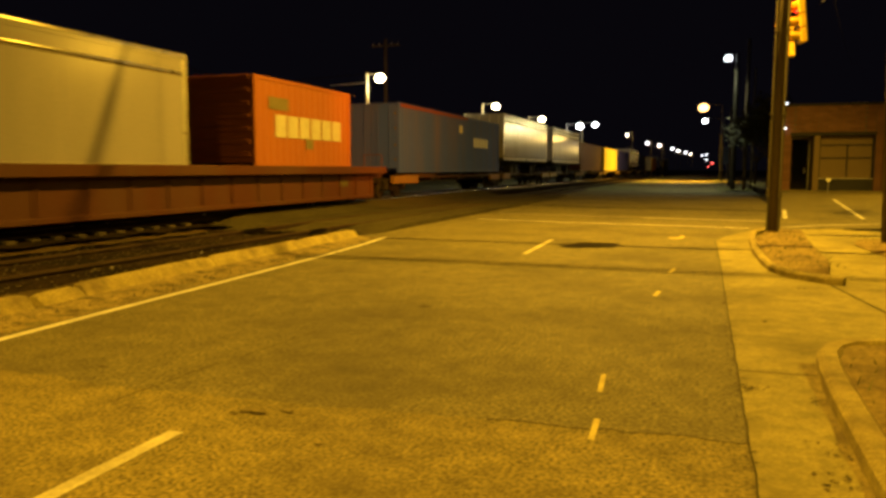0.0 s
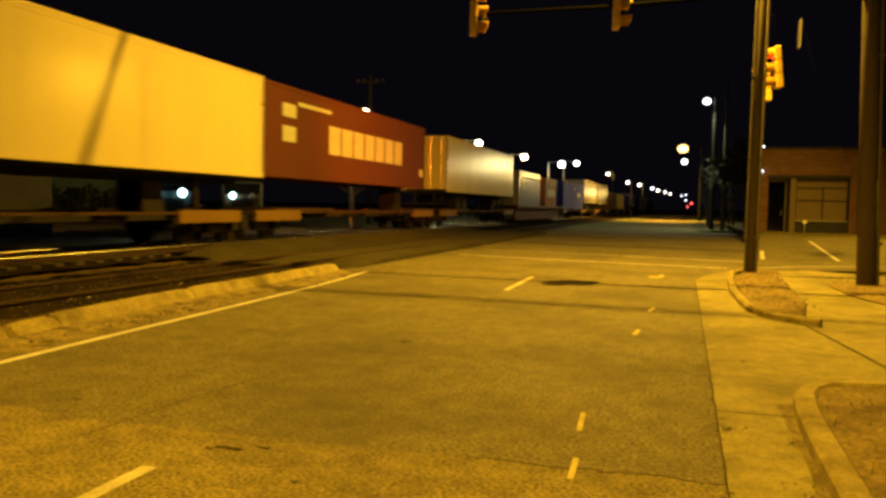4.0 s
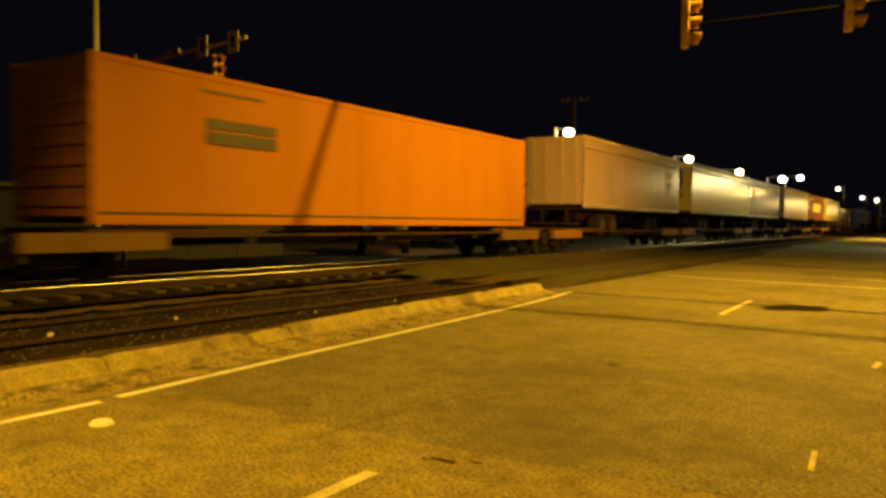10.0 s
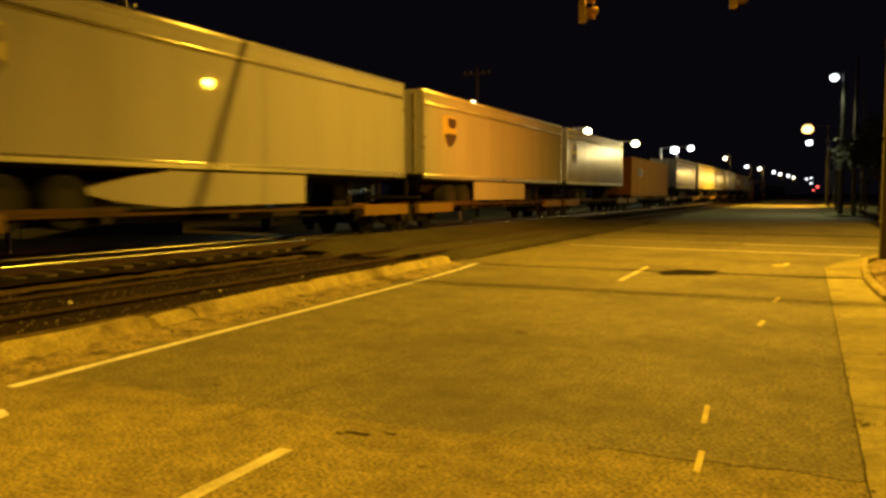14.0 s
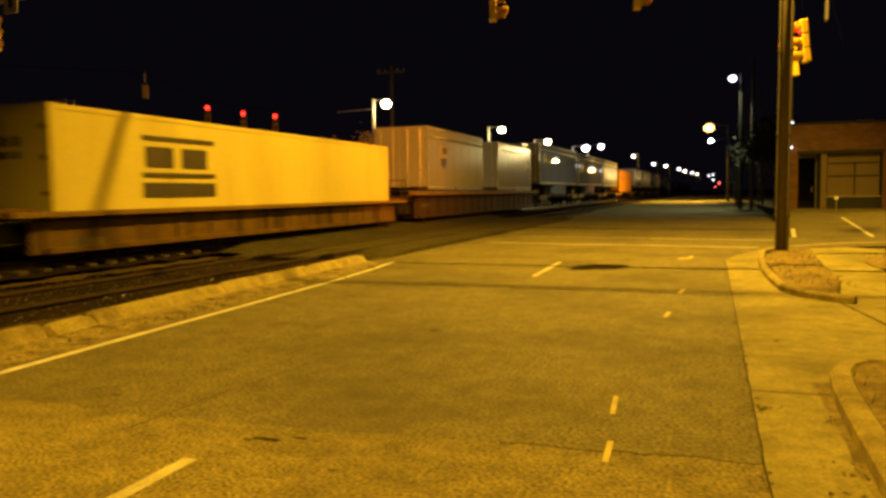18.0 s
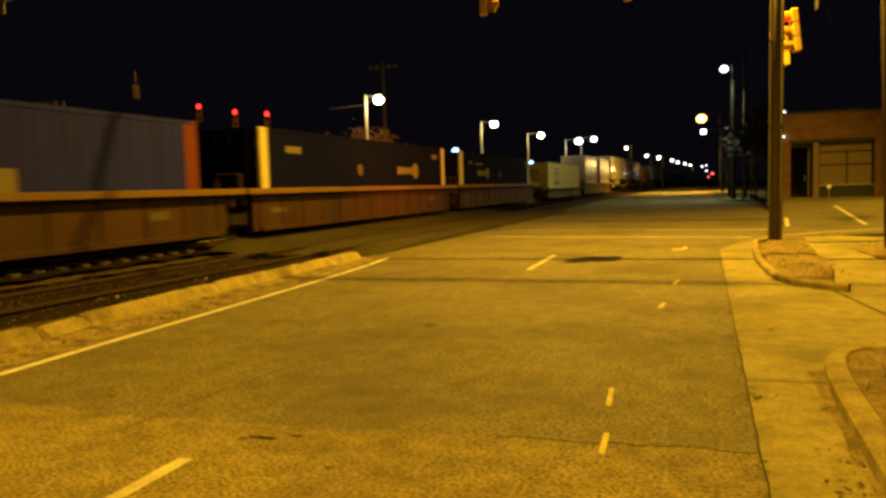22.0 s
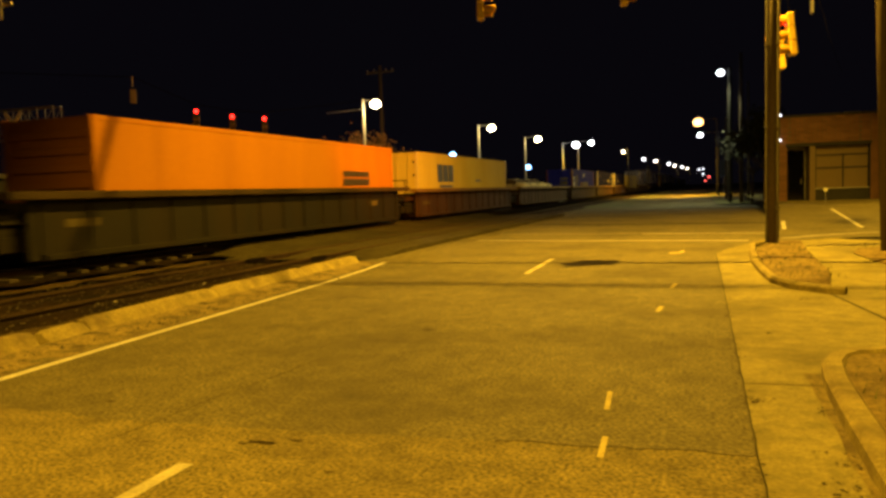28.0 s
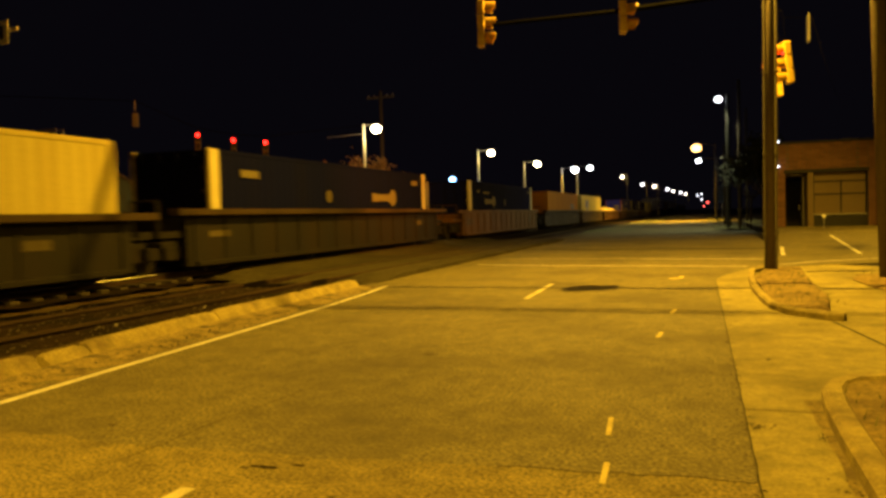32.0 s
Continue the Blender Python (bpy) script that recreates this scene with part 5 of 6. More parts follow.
def container(s_front, L, z0, colour, label, H=2.9, posts=None, deco=None, ribs=True, ends="doors"):
    """A shipping container: its front faces along the line, its origin is at mid-length on its floor."""
    c = thing("shipping_container", label, "shipping container", group="containers on the train")
    m = PAINT[colour]
    pm = posts or m
    y0, y1 = -L / 2, L / 2
    w = HALF
    pw = 0.40 if posts is POST_YELLOW else 0.17
    part("body", boxes((-w + 0.05, w - 0.05, y0 + 0.05, y1 - 0.05, 0.14, H - 0.06)), m, c)
    for sx in (1, -1):
        bm = corrugated(L - 0.3, y0 + 0.15, w - 0.008, 0.15, H - 0.10) if ribs else boxes((w - 0.03, w - 0.012, y0 + 0.15, y1 - 0.15, 0.15, H - 0.1))
        if sx < 0:
            bmesh.ops.scale(bm, vec=(-1, 1, 1), verts=bm.verts[:])
            bmesh.ops.reverse_faces(bm, faces=bm.faces[:])
        part("side_wall", bm, m, c)
        part("top_rail", boxes((sx * w - 0.04, sx * w + 0.004, y0, y1, H - 0.11, H), bevel=0.008), m, c)
        part("bottom_rail", boxes((sx * w - 0.05, sx * w + 0.004, y0, y1, 0.0, 0.16), bevel=0.008), m, c)
        for yy in (y0, y1):
            part("corner_post", boxes((sx * (w - 0.045) - 0.052, sx * (w - 0.045) + 0.052, (yy - pw) if yy > 0 else yy - 0.004, (yy + 0.004) if yy > 0 else yy + pw, 0.0, H + 0.004), bevel=0.006), pm, c)
    part("roof", boxes((-w + 0.02, w - 0.02, y0 + 0.02, y1 - 0.02, H - 0.06, H - 0.02)), m, c)
    if ends == "doors":
        for sx in (-1, 1):
            door = part("door", boxes((min(sx * 0.02, sx * 1.13), max(sx * 0.02, sx * 1.13), y0 - 0.02, y0 + 0.03, 0.18, H - 0.14), bevel=0.01), m, c)
            for k in (0.28, 0.85):
                part("lock_rod", rods(((sx * k, y0 - 0.045, 0.1), (sx * k, y0 - 0.045, H - 0.08), 0.02), sides=6), m, door)
            for zz in (0.5, 1.1, 1.8, 2.4):
                part("hinge", boxes((sx * 1.1 - 0.05, sx * 1.1 + 0.05, y0 - 0.035, y0 - 0.02, zz, zz + 0.1)), TRIM_DARK, door)
    else:
        for k in range(7):
            part("end_rib", boxes((-1.1, 1.1, y0 - 0.02, y0 + 0.04, 0.3 + 0.36 * k, 0.46 + 0.36 * k), bevel=0.02), m, c)
    if deco:
        deco(c, w + 0.004, y0, y1, H)
    shifting(c, (s_front - L / 2, z0))
    return c


def wheelset(parent, name, y, r, x, width, z, material=None, hub=True, rim=None):
    bm = bmesh.new()
    rod(bm, (x - width / 2, y, z), (x + width / 2, y, z), r, sides=20)
    bmesh.ops.bevel(bm, geom=[e for e in bm.edges if abs(e.verts[0].co.x - e.verts[1].co.x) < 1e-4], offset=r * 0.06, segments=1, affect="EDGES")
    w = part(name, bm, material or RUBBER, parent)
    if hub:
        sx = 1 if x > 0 else -1
        part("rim", rods(((x + sx * width * 0.3, y, z), (x + sx * (width / 2 + 0.01), y, z), r * 0.66, r * 0.5), sides=18), rim or RIM, w)
    return w


def trailer(s_front, L, z_box, colour, label, H=2.9, wheels=True, skirt=False, reefer=False, deco=None, trim=True, tail=True, nose=False):
    """A road trailer riding on a flat car; origin at mid-length, at the height of the car's deck (z_box - 1.2)."""
    t = thing("semi_trailer", label, "trailer", group="trailers on the train")
    m = PAINT[colour]
    y0, y1 = -L / 2, L / 2
    w = 1.28
    b = 1.2
    body = part("body", boxes((-w, w, y0, y1, b + 0.12, b + H), bevel=0.03), m, t)
    for sx in (1, -1):
        part("bottom_rail", boxes((sx * w - 0.02, sx * w + 0.012, y0 + 0.02, y1 - 0.02, b, b + 0.15)), TRIM if colour.startswith("white") else m, t)
        part("top_rail", rods(((sx * (w - 0.045), y0 + 0.02, b + H - 0.05), (sx * (w - 0.045), y1 - 0.02, b + H - 0.05), 0.062), sides=18), TRIM if trim else m, t, smooth=True)
        part("cant_rail", boxes((sx * w - 0.02, sx * w + 0.008, y0 + 0.02, y1 - 0.02, b + H - 0.17, b + H - 0.06), bevel=0.004), m, t)
        if trim:
            part("trim_line", rods(((sx * (w - 0.012), y0 + 0.1, b + H - 0.45), (sx * (w - 0.012), y1 - 0.1, b + H - 0.45), 0.042), sides=16), TRIM, t, smooth=True)
            part("trim_groove", boxes((sx * w - 0.01, sx * w + 0.003, y0 + 0.1, y1 - 0.1, b + H - 0.535, b + H - 0.49)), TRIM_DARK, t)
            part("rub_rail", rods(((sx * (w - 0.005), y0 + 0.04, b + 0.12), (sx * (w - 0.005), y1 - 0.04, b + 0.12), 0.034), sides=14), TRIM, t, smooth=True)
        for yy in (y0, y1):
            part("corner_post", boxes((sx * w - 0.05, sx * w + 0.008, yy - (0.1 if yy > 0 else 0.008), yy + (0.008 if yy > 0 else 0.1), b + 0.1, b + H)), TRIM, t)
        # sheet seams
        n = int(L / 1.22)
        for k in range(1, n):
            yy = y0 + L * k / n
            part("panel_seam", boxes((sx * w - 0.01, sx * w + 0.004, yy - 0.012, yy + 0.012, b + 0.16, b + H - 0.17)), m, t)
    part("floor_frame", boxes((-1.1, 1.1, y0 + 0.1, y1 - 0.1, b - 0.08, b), *[(-0.5, -0.38, y0 + 0.3, y1 - 0.3, b - 0.25, b), (0.38, 0.5, y0 + 0.3, y1 - 0.3, b - 0.25, b)]), DARK_METAL, t)
    if wheels:
        # the tail is at the rear (-y) unless it rides nose first
        base = y0 if not nose else y1
        sgn = 1 if not nose else -1
        for k in range(2 if L > 9 else 1):
            yy = base + sgn * (2.3 + 1.25 * k)
            for sx in (-1, 1):
                wheelset(t, "wheel", yy, 0.5, sx * 1.0, 0.5, 0.5, rim=DARK_METAL if skirt else None)
            part("axle", rods(((-1.0, yy, 0.5), (1.0, yy, 0.5), 0.07)), DARK_METAL, t)
        part("bogie_frame", boxes((-0.55, 0.55, base + 1.1, base + 4.4, 0.72, b - 0.2)) if sgn > 0 else boxes((-0.55, 0.55, base - 4.4, base - 1.1, 0.72, b - 0.2)), DARK_METAL, t)
        for sx in (-1, 1):
            yl = (y1 - 2.6) if not nose else (y0 + 2.6)
            part("landing_leg", boxes((sx * 0.75 - 0.06, sx * 0.75 + 0.06, yl - 0.06, yl + 0.06, 0.35, b - 0.05), (sx * 0.75 - 0.14, sx * 0.75 + 0.14, yl - 0.14, yl + 0.14, 0.31, 0.36)), DARK_METAL, t)
    if skirt:
        for sx in (-1, 1):
            bm = bmesh.new()
            x = sx * 1.22
            ya, yb = (y0 + 3.7, y0 + 10.7) if skirt == "pointed" else (y0 + 4.5, y0 + 10.4)
            outline = ((ya, 0.42), (yb, 0.40), (yb, b - 0.06), (ya, b - 0.06)) if skirt == "square" else ((ya, 0.70), (ya + 1.0, 0.50), (ya + 2.3, 0.38), (yb, 0.42), (yb, b - 0.06), (ya + 2.3, b - 0.06), (ya + 1.2, 0.98), (ya + 0.5, 0.83))
            n = len(outline)
            for xx in (x - 0.015, x + 0.015):
                bm.faces.new([bm.verts.new((xx, yy, zz)) for yy, zz in outline])
            bm.verts.ensure_lookup_table()
            for i in range(n):
                j = (i + 1) % n
                bm.faces.new((bm.verts[i], bm.verts[j], bm.verts[n + j], bm.verts[n + i]))
            bmesh.ops.recalc_face_normals(bm, faces=bm.faces[:])
            part("side_skirt", bm, m, t, "pale aerodynamic side skirt")
    if tail:
        for sx in (-1, 1):
            door = part("rear_door", boxes((min(sx * 0.02, sx * 1.2), max(sx * 0.02, sx * 1.2), y0 - 0.02, y0 + 0.02, b + 0.16, b + H - 0.12), bevel=0.008), m, t)
            for k in (0.35, 0.95):
                part("lock_rod", rods(((sx * k, y0 - 0.04, b + 0.1), (sx * k, y0 - 0.04, b + H - 0.1), 0.018), sides=6), TRIM, door)
        part("bumper", boxes((-1.1, 1.1, y0 + 0.02, y0 + 0.12, 0.5, 0.6), (-0.6, -0.52, y0 + 0.04, y0 + 0.1, 0.6, b), (0.52, 0.6, y0 + 0.04, y0 + 0.1, 0.6, b)), DARK_METAL, t)
    if reefer:
        unit = part("cooling_unit", boxes((-0.95, 0.95, y0 - 0.5, y0 - 0.02, b + 1.0, b + H - 0.25), bevel=0.06), PAINT["grey"], t, "grey refrigeration unit")
        part("grille", boxes((0.1, 0.85, y0 - 0.515, y0 - 0.49, b + 1.5, b + H - 0.4)), DARK_MARK, unit)
        part("grille", boxes((-0.85, -0.1, y0 - 0.515, y0 - 0.49, b + 1.9, b + H - 0.4)), DARK_MARK, unit)
    if deco:
        deco(t, w + 0.004, y0, y1, b + H)
    shifting(t, (s_front - L / 2, z_box - b))
    return t


def bogie_meshes():
    frame_bm = bmesh.new()
    for sx in (-1, 1):
        box(frame_bm, sx * 1.0 - 0.07, sx * 1.0 + 0.07, -1.15, 1.15, 0.62, 0.78, bevel=0.02)
        box(frame_bm, sx * 1.0 - 0.08, sx * 1.0 + 0.08, -0.42, 0.42, 0.30, 0.64, bevel=0.03)
        for yy in (-0.9, 0.9):
            box(frame_bm, sx * 1.0 - 0.1, sx * 1.0 + 0.1, yy - 0.16, yy + 0.16, 0.34, 0.64, bevel=0.02)
    box(frame_bm, -1.0, 1.0, -0.22, 0.22, 0.5, 0.8)
    wheel_bm = bmesh.new()
    rod(wheel_bm, (-0.06, 0, 0), (0.06, 0, 0), 0.42, sides=22)
    rod(wheel_bm, (-0.085, 0, 0), (-0.06, 0, 0), 0.455, sides=22)
    axle_bm = rods(((-0.72, 0, 0), (0.72, 0, 0), 0.075))
    return mesh_from("bogie_frame", frame_bm, DARK_METAL), mesh_from("wheel", wheel_bm, DARK_METAL), mesh_from("axle", axle_bm, DARK_METAL)


BOGIE, BOGIE_WHEEL, BOGIE_AXLE = bogie_meshes()


def bogie(car, y):
    b = shared("bogie", BOGIE, car, pose(0, y, 0))
    for yy in (-0.9, 0.9):
        shared("axle", BOGIE_AXLE, b, pose(0, yy, 0.42))
        shared("wheel", BOGIE_WHEEL, b, pose(0.7175, yy, 0.42))
        shared("wheel", BOGIE_WHEEL, b, pose(-0.7175, yy, 0.42, 0, 0, 180))


def well_car(s_rear, s_front, colour, label, top=1.38, low=0.14, end=1.35):
    """A low well car: deep sides between two end decks over the bogies. Origin on the rail at mid-length."""
    L = s_front - s_rear
    top -= 0.14
    c = thing("well_car", label, "freight car", group="cars of the train")
    # side paint is kept darker than the chord; the shade is in its colour
    m = CAR_PAINT["ochre_shaded" if colour == "ochre" else colour]
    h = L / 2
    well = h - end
    # chord paint is lighter than most sides, as if lit from above
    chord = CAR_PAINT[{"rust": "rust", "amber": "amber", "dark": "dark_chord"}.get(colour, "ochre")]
    chord_h = {"rust": 0.26, "ochre": 0.2, "mustard": 0.11}.get(colour, 0.16)
    for sx in (-1, 1):
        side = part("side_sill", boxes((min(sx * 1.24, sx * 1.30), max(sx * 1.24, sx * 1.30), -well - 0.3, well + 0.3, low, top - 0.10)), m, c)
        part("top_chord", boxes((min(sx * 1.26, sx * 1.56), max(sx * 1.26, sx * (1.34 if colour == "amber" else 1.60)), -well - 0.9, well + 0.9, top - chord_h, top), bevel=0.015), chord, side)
        part("bottom_chord", boxes((min(sx * 1.26, sx * 1.42), max(sx * 1.26, sx * 1.42), -well, well, low - 0.02, low + 0.10), bevel=0.015), m, side)
        n = int(2 * well / 1.25)
        for k in range(n + 1):
            y = -well + 2 * well * k / n
            part("side_rib", boxes((min(sx * 1.295, sx * 1.335), max(sx * 1.295, sx * 1.335), y - 0.04, y + 0.04, low + 0.1, top - chord_h)), m, side)
        for y0, y1, z0, z1 in ((-well + 0.6, -well + 1.5, top - 0.72, top - 0.56), (well - 2.6, well - 1.9, top - 0.7, top - 0.5)):
            if colour == "amber":
                part("plate_frame", boxes((sx * 1.302 - 0.004, sx * 1.302 + 0.005, y0 - 0.08, y1 + 0.08, z0 - 0.08, z1 + 0.08)), BLACK, side)
            part("data_plate", boxes((sx * 1.304 - 0.004, sx * 1.304 + 0.006, y0, y1, z0, z1)), PLATE_MARK, side)
    part("floor", boxes((-1.26, 1.26, -well, well, low - 0.03, low)), DARK_METAL, c)
    for e in (-1, 1):
        part("end_deck", boxes((-1.15, 1.15, min(e * well, e * h), max(e * well, e * h), 0.86, 1.02), (-0.3, 0.3, min(e * well, e * h), max(e * well, e * h), 0.62, 0.86)), m, c)
        part("end_wall", boxes((-1.26, 1.26, e * well - 0.05, e * well + 0.05, low, top - 0.2)), m, c)
        part("coupler", boxes((-0.12, 0.12, min(e * h, e * (h + 0.35)), max(e * h, e * (h + 0.35)), 0.66, 0.86), bevel=0.02), DARK_METAL, c)
        for sx in (-1, 1):
            rail = rods(((sx * 1.25, e * (h - 0.15), 0.9), (sx * 1.25, e * (h - 0.15), 1.75), 0.02), ((sx * 1.25, e * (h - 0.15), 1.75), (sx * 0.5, e * (h - 0.15), 1.75), 0.02), ((sx * 0.5, e * (h - 0.15), 1.75), (sx * 0.5, e * (h - 0.15), 0.9), 0.02), sides=6)
            part("handrail", rail, CAR_PAINT["ochre_shaded"] if colour in ("ochre", "amber") else m, c)
        bogie(c, e * (h - 0.95))
    shifting(c, ((s_front + s_rear) / 2, RAIL_Z))
    return c


def spine_car(s_rear, s_front, colour, label, deck=0.98):
    """A skeleton car: one spine beam, wheel trestles for trailers, hitches, bogies at both ends."""
    L = s_front - s_rear
    h = L / 2
    c = thing("spine_car", label, "freight car", group="cars of the train")
    m = CAR_PAINT[colour]
    part("spine_beam", boxes((-0.33, 0.33, -h, h, 0.62, deck - 0.12), bevel=0.03), DARK_METAL, c)
    part("edge_sill", boxes((1.22, 1.32, -h + 0.6, h - 0.6, deck - 0.16, deck - 0.10), (-1.32, -1.22, -h + 0.6, h - 0.6, deck - 0.16, deck - 0.10)), CAR_PAINT["brownish"], c)
    for y in (-h + 2.4, -h + 5.0, 0.0, h - 4.6, h - 2.0):
        part("cross_arm", boxes((-1.3, 1.3, y - 0.11, y + 0.11, deck - 0.30, deck - 0.12)), DARK_METAL, c)
    for sx in (-1, 1):
        part("tyre_platform", boxes((min(sx * 0.6, sx * 1.32), max(sx * 0.6, sx * 1.32), -h + 1.3, -h + 5.4, deck - 0.09, deck)), CAR_PAINT["brownish"], c)
        part("end_sill", boxes((min(sx * 1.2, sx * 1.36), max(sx * 1.2, sx * 1.36), -h + 0.2, -h + 2.9, deck - 0.38, deck - 0.06)), m, c)
        part("end_sill", boxes((min(sx * 1.2, sx * 1.36), max(sx * 1.2, sx * 1.36), h - 2.9, h - 0.2, deck - 0.38, deck - 0.06)), m, c)
    part("hitch", boxes((-0.4, 0.4, h - 3.1, h - 2.3, deck - 0.12, deck + 0.95), (-0.55, 0.55, h - 3.2, h - 2.2, deck + 0.95, deck + 1.05)), DARK_METAL, c)
    for e in (-1, 1):
        bogie(c, e * (h - 0.95))
        part("coupler", boxes((-0.12, 0.12, min(e * h, e * (h + 0.3)), max(e * h, e * (h + 0.3)), 0.66, 0.86), bevel=0.02), DARK_METAL, c)
    shifting(c, ((s_front + s_rear) / 2, RAIL_Z))
    return c


# painted decoration of single units
def d_shield(a, s=1.0):
    """The emblem at a metres from the rear end."""
    def deco(c, x, y0, y1, top):
        shield(c, x, y0 + a, top - 1.25, s)
    return deco


def d_bars(*items):
    """Lettering and stripes as plain bars: material, y from the rear, width, drop from the top, height."""
    def deco(c, x, y0, y1, top):
        marks(c, x, [(m, y0 + a, y0 + a + w, top - d - h, top - d) for m, a, w, d, h in items])
    return deco


def word(m, a, n, w, gap, d, h):
    return [(m, a + k * (w + gap), w, d, h) for k in range(n)]


# far cars ahead of the clip's start
PAIR = [("white", 60.2, 13.7, "t"), ("white", 76.5, 13.7, "t"), ("brown", 94, 16.15, "c"), ("yellow", 112, 14.6, "c"), ("slate", 130, 16.15, "c"), ("white", 148, 16.1, "t"), ("navy", 167, 16.15, "c"), ("grey", 186, 16.15, "c"),
        ("orange", 205, 16.15, "c"), ("white", 224, 16.1, "t"), ("navy", 243, 16.15, "c"), ("brown", 262, 16.15, "c"), ("white", 281, 16.1, "t")]
for colour, front, L, kind in PAIR:
    spine_car(front - L - 1.4, front + 1.0, "ochre", "grimy spine car with yellow sills")
    if kind == "t":
        trailer(front, L, 2.15, colour, "white boxed road trailer riding on a spine car")
    else:
        container(front, L, 1.42, colour, colour + " steel shipping container on a spine car")

# lead group at the clip's start
container(45.4, 16.15, 1.40, "blue", "weathered blue container with a rusty orange top", deco=d_bars((PAINT["red"], 0.2, 9.5, 0.03, 0.14), *word(WHITE_MARK, 10.8, 5, 0.42, 0.16, 1.05, 0.5), (WHITE_MARK, 8.2, 0.5, 0.5, 0.4)))
spine_car(28.3, 46.2, "ochre", "grimy spine car with yellow sills")
container(24.7, 6.10, 1.58, "rust", "orange corrugated container with pale lettering", H=2.62, deco=d_bars(*word(PALE_WORD, 1.1, 6, 0.62, 0.10, 1.05, 0.66), (PALE_MARK, 0.75, 1.1, 0.55, 0.36), (PALE_MARK, 2.9, 0.45, 1.72, 0.3)), ends="ribs")
trailer(15.6, 8.7, 1.50, "white", "white box trailer with a brown and gold emblem", H=2.8, wheels=False, deco=d_shield(1.98, 0.9))
well_car(4.6, 27.6, "rust", "rusty red well car with worn paint", top=1.42)

# trailers on spine cars
trailer(4.7, 16.1, 2.25, "cream", "pale cream box trailer with small lettering", H=2.95, trim=False, deco=d_bars((BLUE_MARK, 13.2, 1.7, 0.6, 0.09), (BLUE_MARK, 13.6, 0.9, 0.75, 0.12), (BLUE_MARK, 13.3, 1.6, 0.95, 0.07)))
spine_car(-12.6, 4.9, "ochre", "grimy spine car with yellow sills")
container(-15.0, 14.63, 2.30, "brown", "maroon container with broad white lettering on a chassis", H=2.9, ribs=False, deco=d_bars(*word(PALE_WORD, 4.35, 7, 0.92, 0.13, 0.95, 1.0), (WHITE_MARK, 2.1, 2.4, 0.42, 0.13), (WHITE_MARK, 1.1, 0.85, 0.55, 0.42), (WHITE_MARK, 1.1, 0.85, 1.25, 0.5), (POST_YELLOW, 13.9, 0.5, 2.0, 0.35)))
spine_car(-30.4, -13.6, "ochre", "grimy spine car with yellow sills")
trailer(-29.7, 16.1, 2.25, "cream", "bright cream box trailer", H=3.0, trim=False, deco=d_bars((DARK_MARK, 0.5, 1.1, 1.7, 0.16)))
spine_car(-46.9, -30.8, "ochre", "grimy spine car with yellow sills")
trailer(-48.8, 13.7, 2.2, "white", "white box trailer with a brown gold emblem and trim line", H=2.95, deco=d_shield(2.05, 0.95))
spine_car(-64.0, -47.6, "ochre", "grimy spine car with yellow sills")
trailer(-62.7, 16.1, 2.22, "cream", "bright cream trailer with a cooling unit", H=3.0, reefer=True, tail=False, deco=d_bars((DARK_MARK, 14.4, 1.3, 0.42, 0.22), (TRIM_DARK, 0.1, 15.9, 0.02, 0.22)))
spine_car(-81.0, -64.4, "ochre", "grimy spine car with yellow sills")
trailer(-81.5, 13.7, 2.18, "white", "white box trailer with a brown and gold emblem", H=2.95, deco=d_shield(11.7, 0.95))
spine_car(-98.3, -81.4, "ochre", "grimy spine car with yellow sills")
container(-100.4, 16.15, 1.42, "orange", "bright orange domestic container with a dark label", H=2.95, ribs=False, ends="ribs", deco=d_bars((DARK_MARK, 2.4, 1.9, 0.85, 0.2), (DARK_MARK, 2.4, 1.9, 1.10, 0.26), (TRIM_DARK, 0.1, 15.9, 2.72, 0.04), (TRIM_DARK, 2.3, 1.6, 0.3, 0.06)))
spine_car(-118.0, -99.2, "ochre", "grimy spine car with yellow sills")
trailer(-119.7, 13.7, 2.15, "white", "white box trailer with a brown and gold emblem", H=3.05, deco=d_shield(1.35, 1.0))
spine_car(-134.0, -118.4, "ochre", "grimy spine car with yellow sills")
trailer(-134.4, 16.1, 2.15, "white_gloss", "white box trailer with a short square skirt and emblem", H=3.05, skirt="square", deco=d_shield(2.1, 1.0))
spine_car(-151.2, -134.4, "ochre", "grimy spine car with yellow sills")
trailer(-151.85, 16.1, 2.15, "white_gloss", "white box trailer with a pointed side skirt and emblem", H=3.05, skirt="pointed", deco=d_shield(1.85, 1.0))
spine_car(-168.6, -151.6, "ochre", "grimy spine car with yellow sills")

# well cars
trailer(-171.0, 8.7, 1.72, "white", "short white box trailer with an emblem", H=2.85, wheels=False, deco=d_shield(7.6, 0.9))
trailer(-182.8, 8.7, 1.72, "white", "short white box trailer with an emblem", H=2.85, wheels=False, deco=d_shield(2.15, 0.9))
well_car(-194.2, -169.4, "ochre", "long ochre well car with worn, shade-darkened sides", top=1.45)


def d_logo(m, a, d, w, h):
    """A square emblem as plain bars."""
    return ((m, a, w, d, h * 0.12), (m, a + 0.1, w * 0.36, d + h * 0.26, h * 0.5), (m, a + w * 0.52, w * 0.36, d + h * 0.26, h * 0.5), (m, a, w, d + h * 0.88, h * 0.12), (m, a, w, d + h * 1.12, h * 0.36))


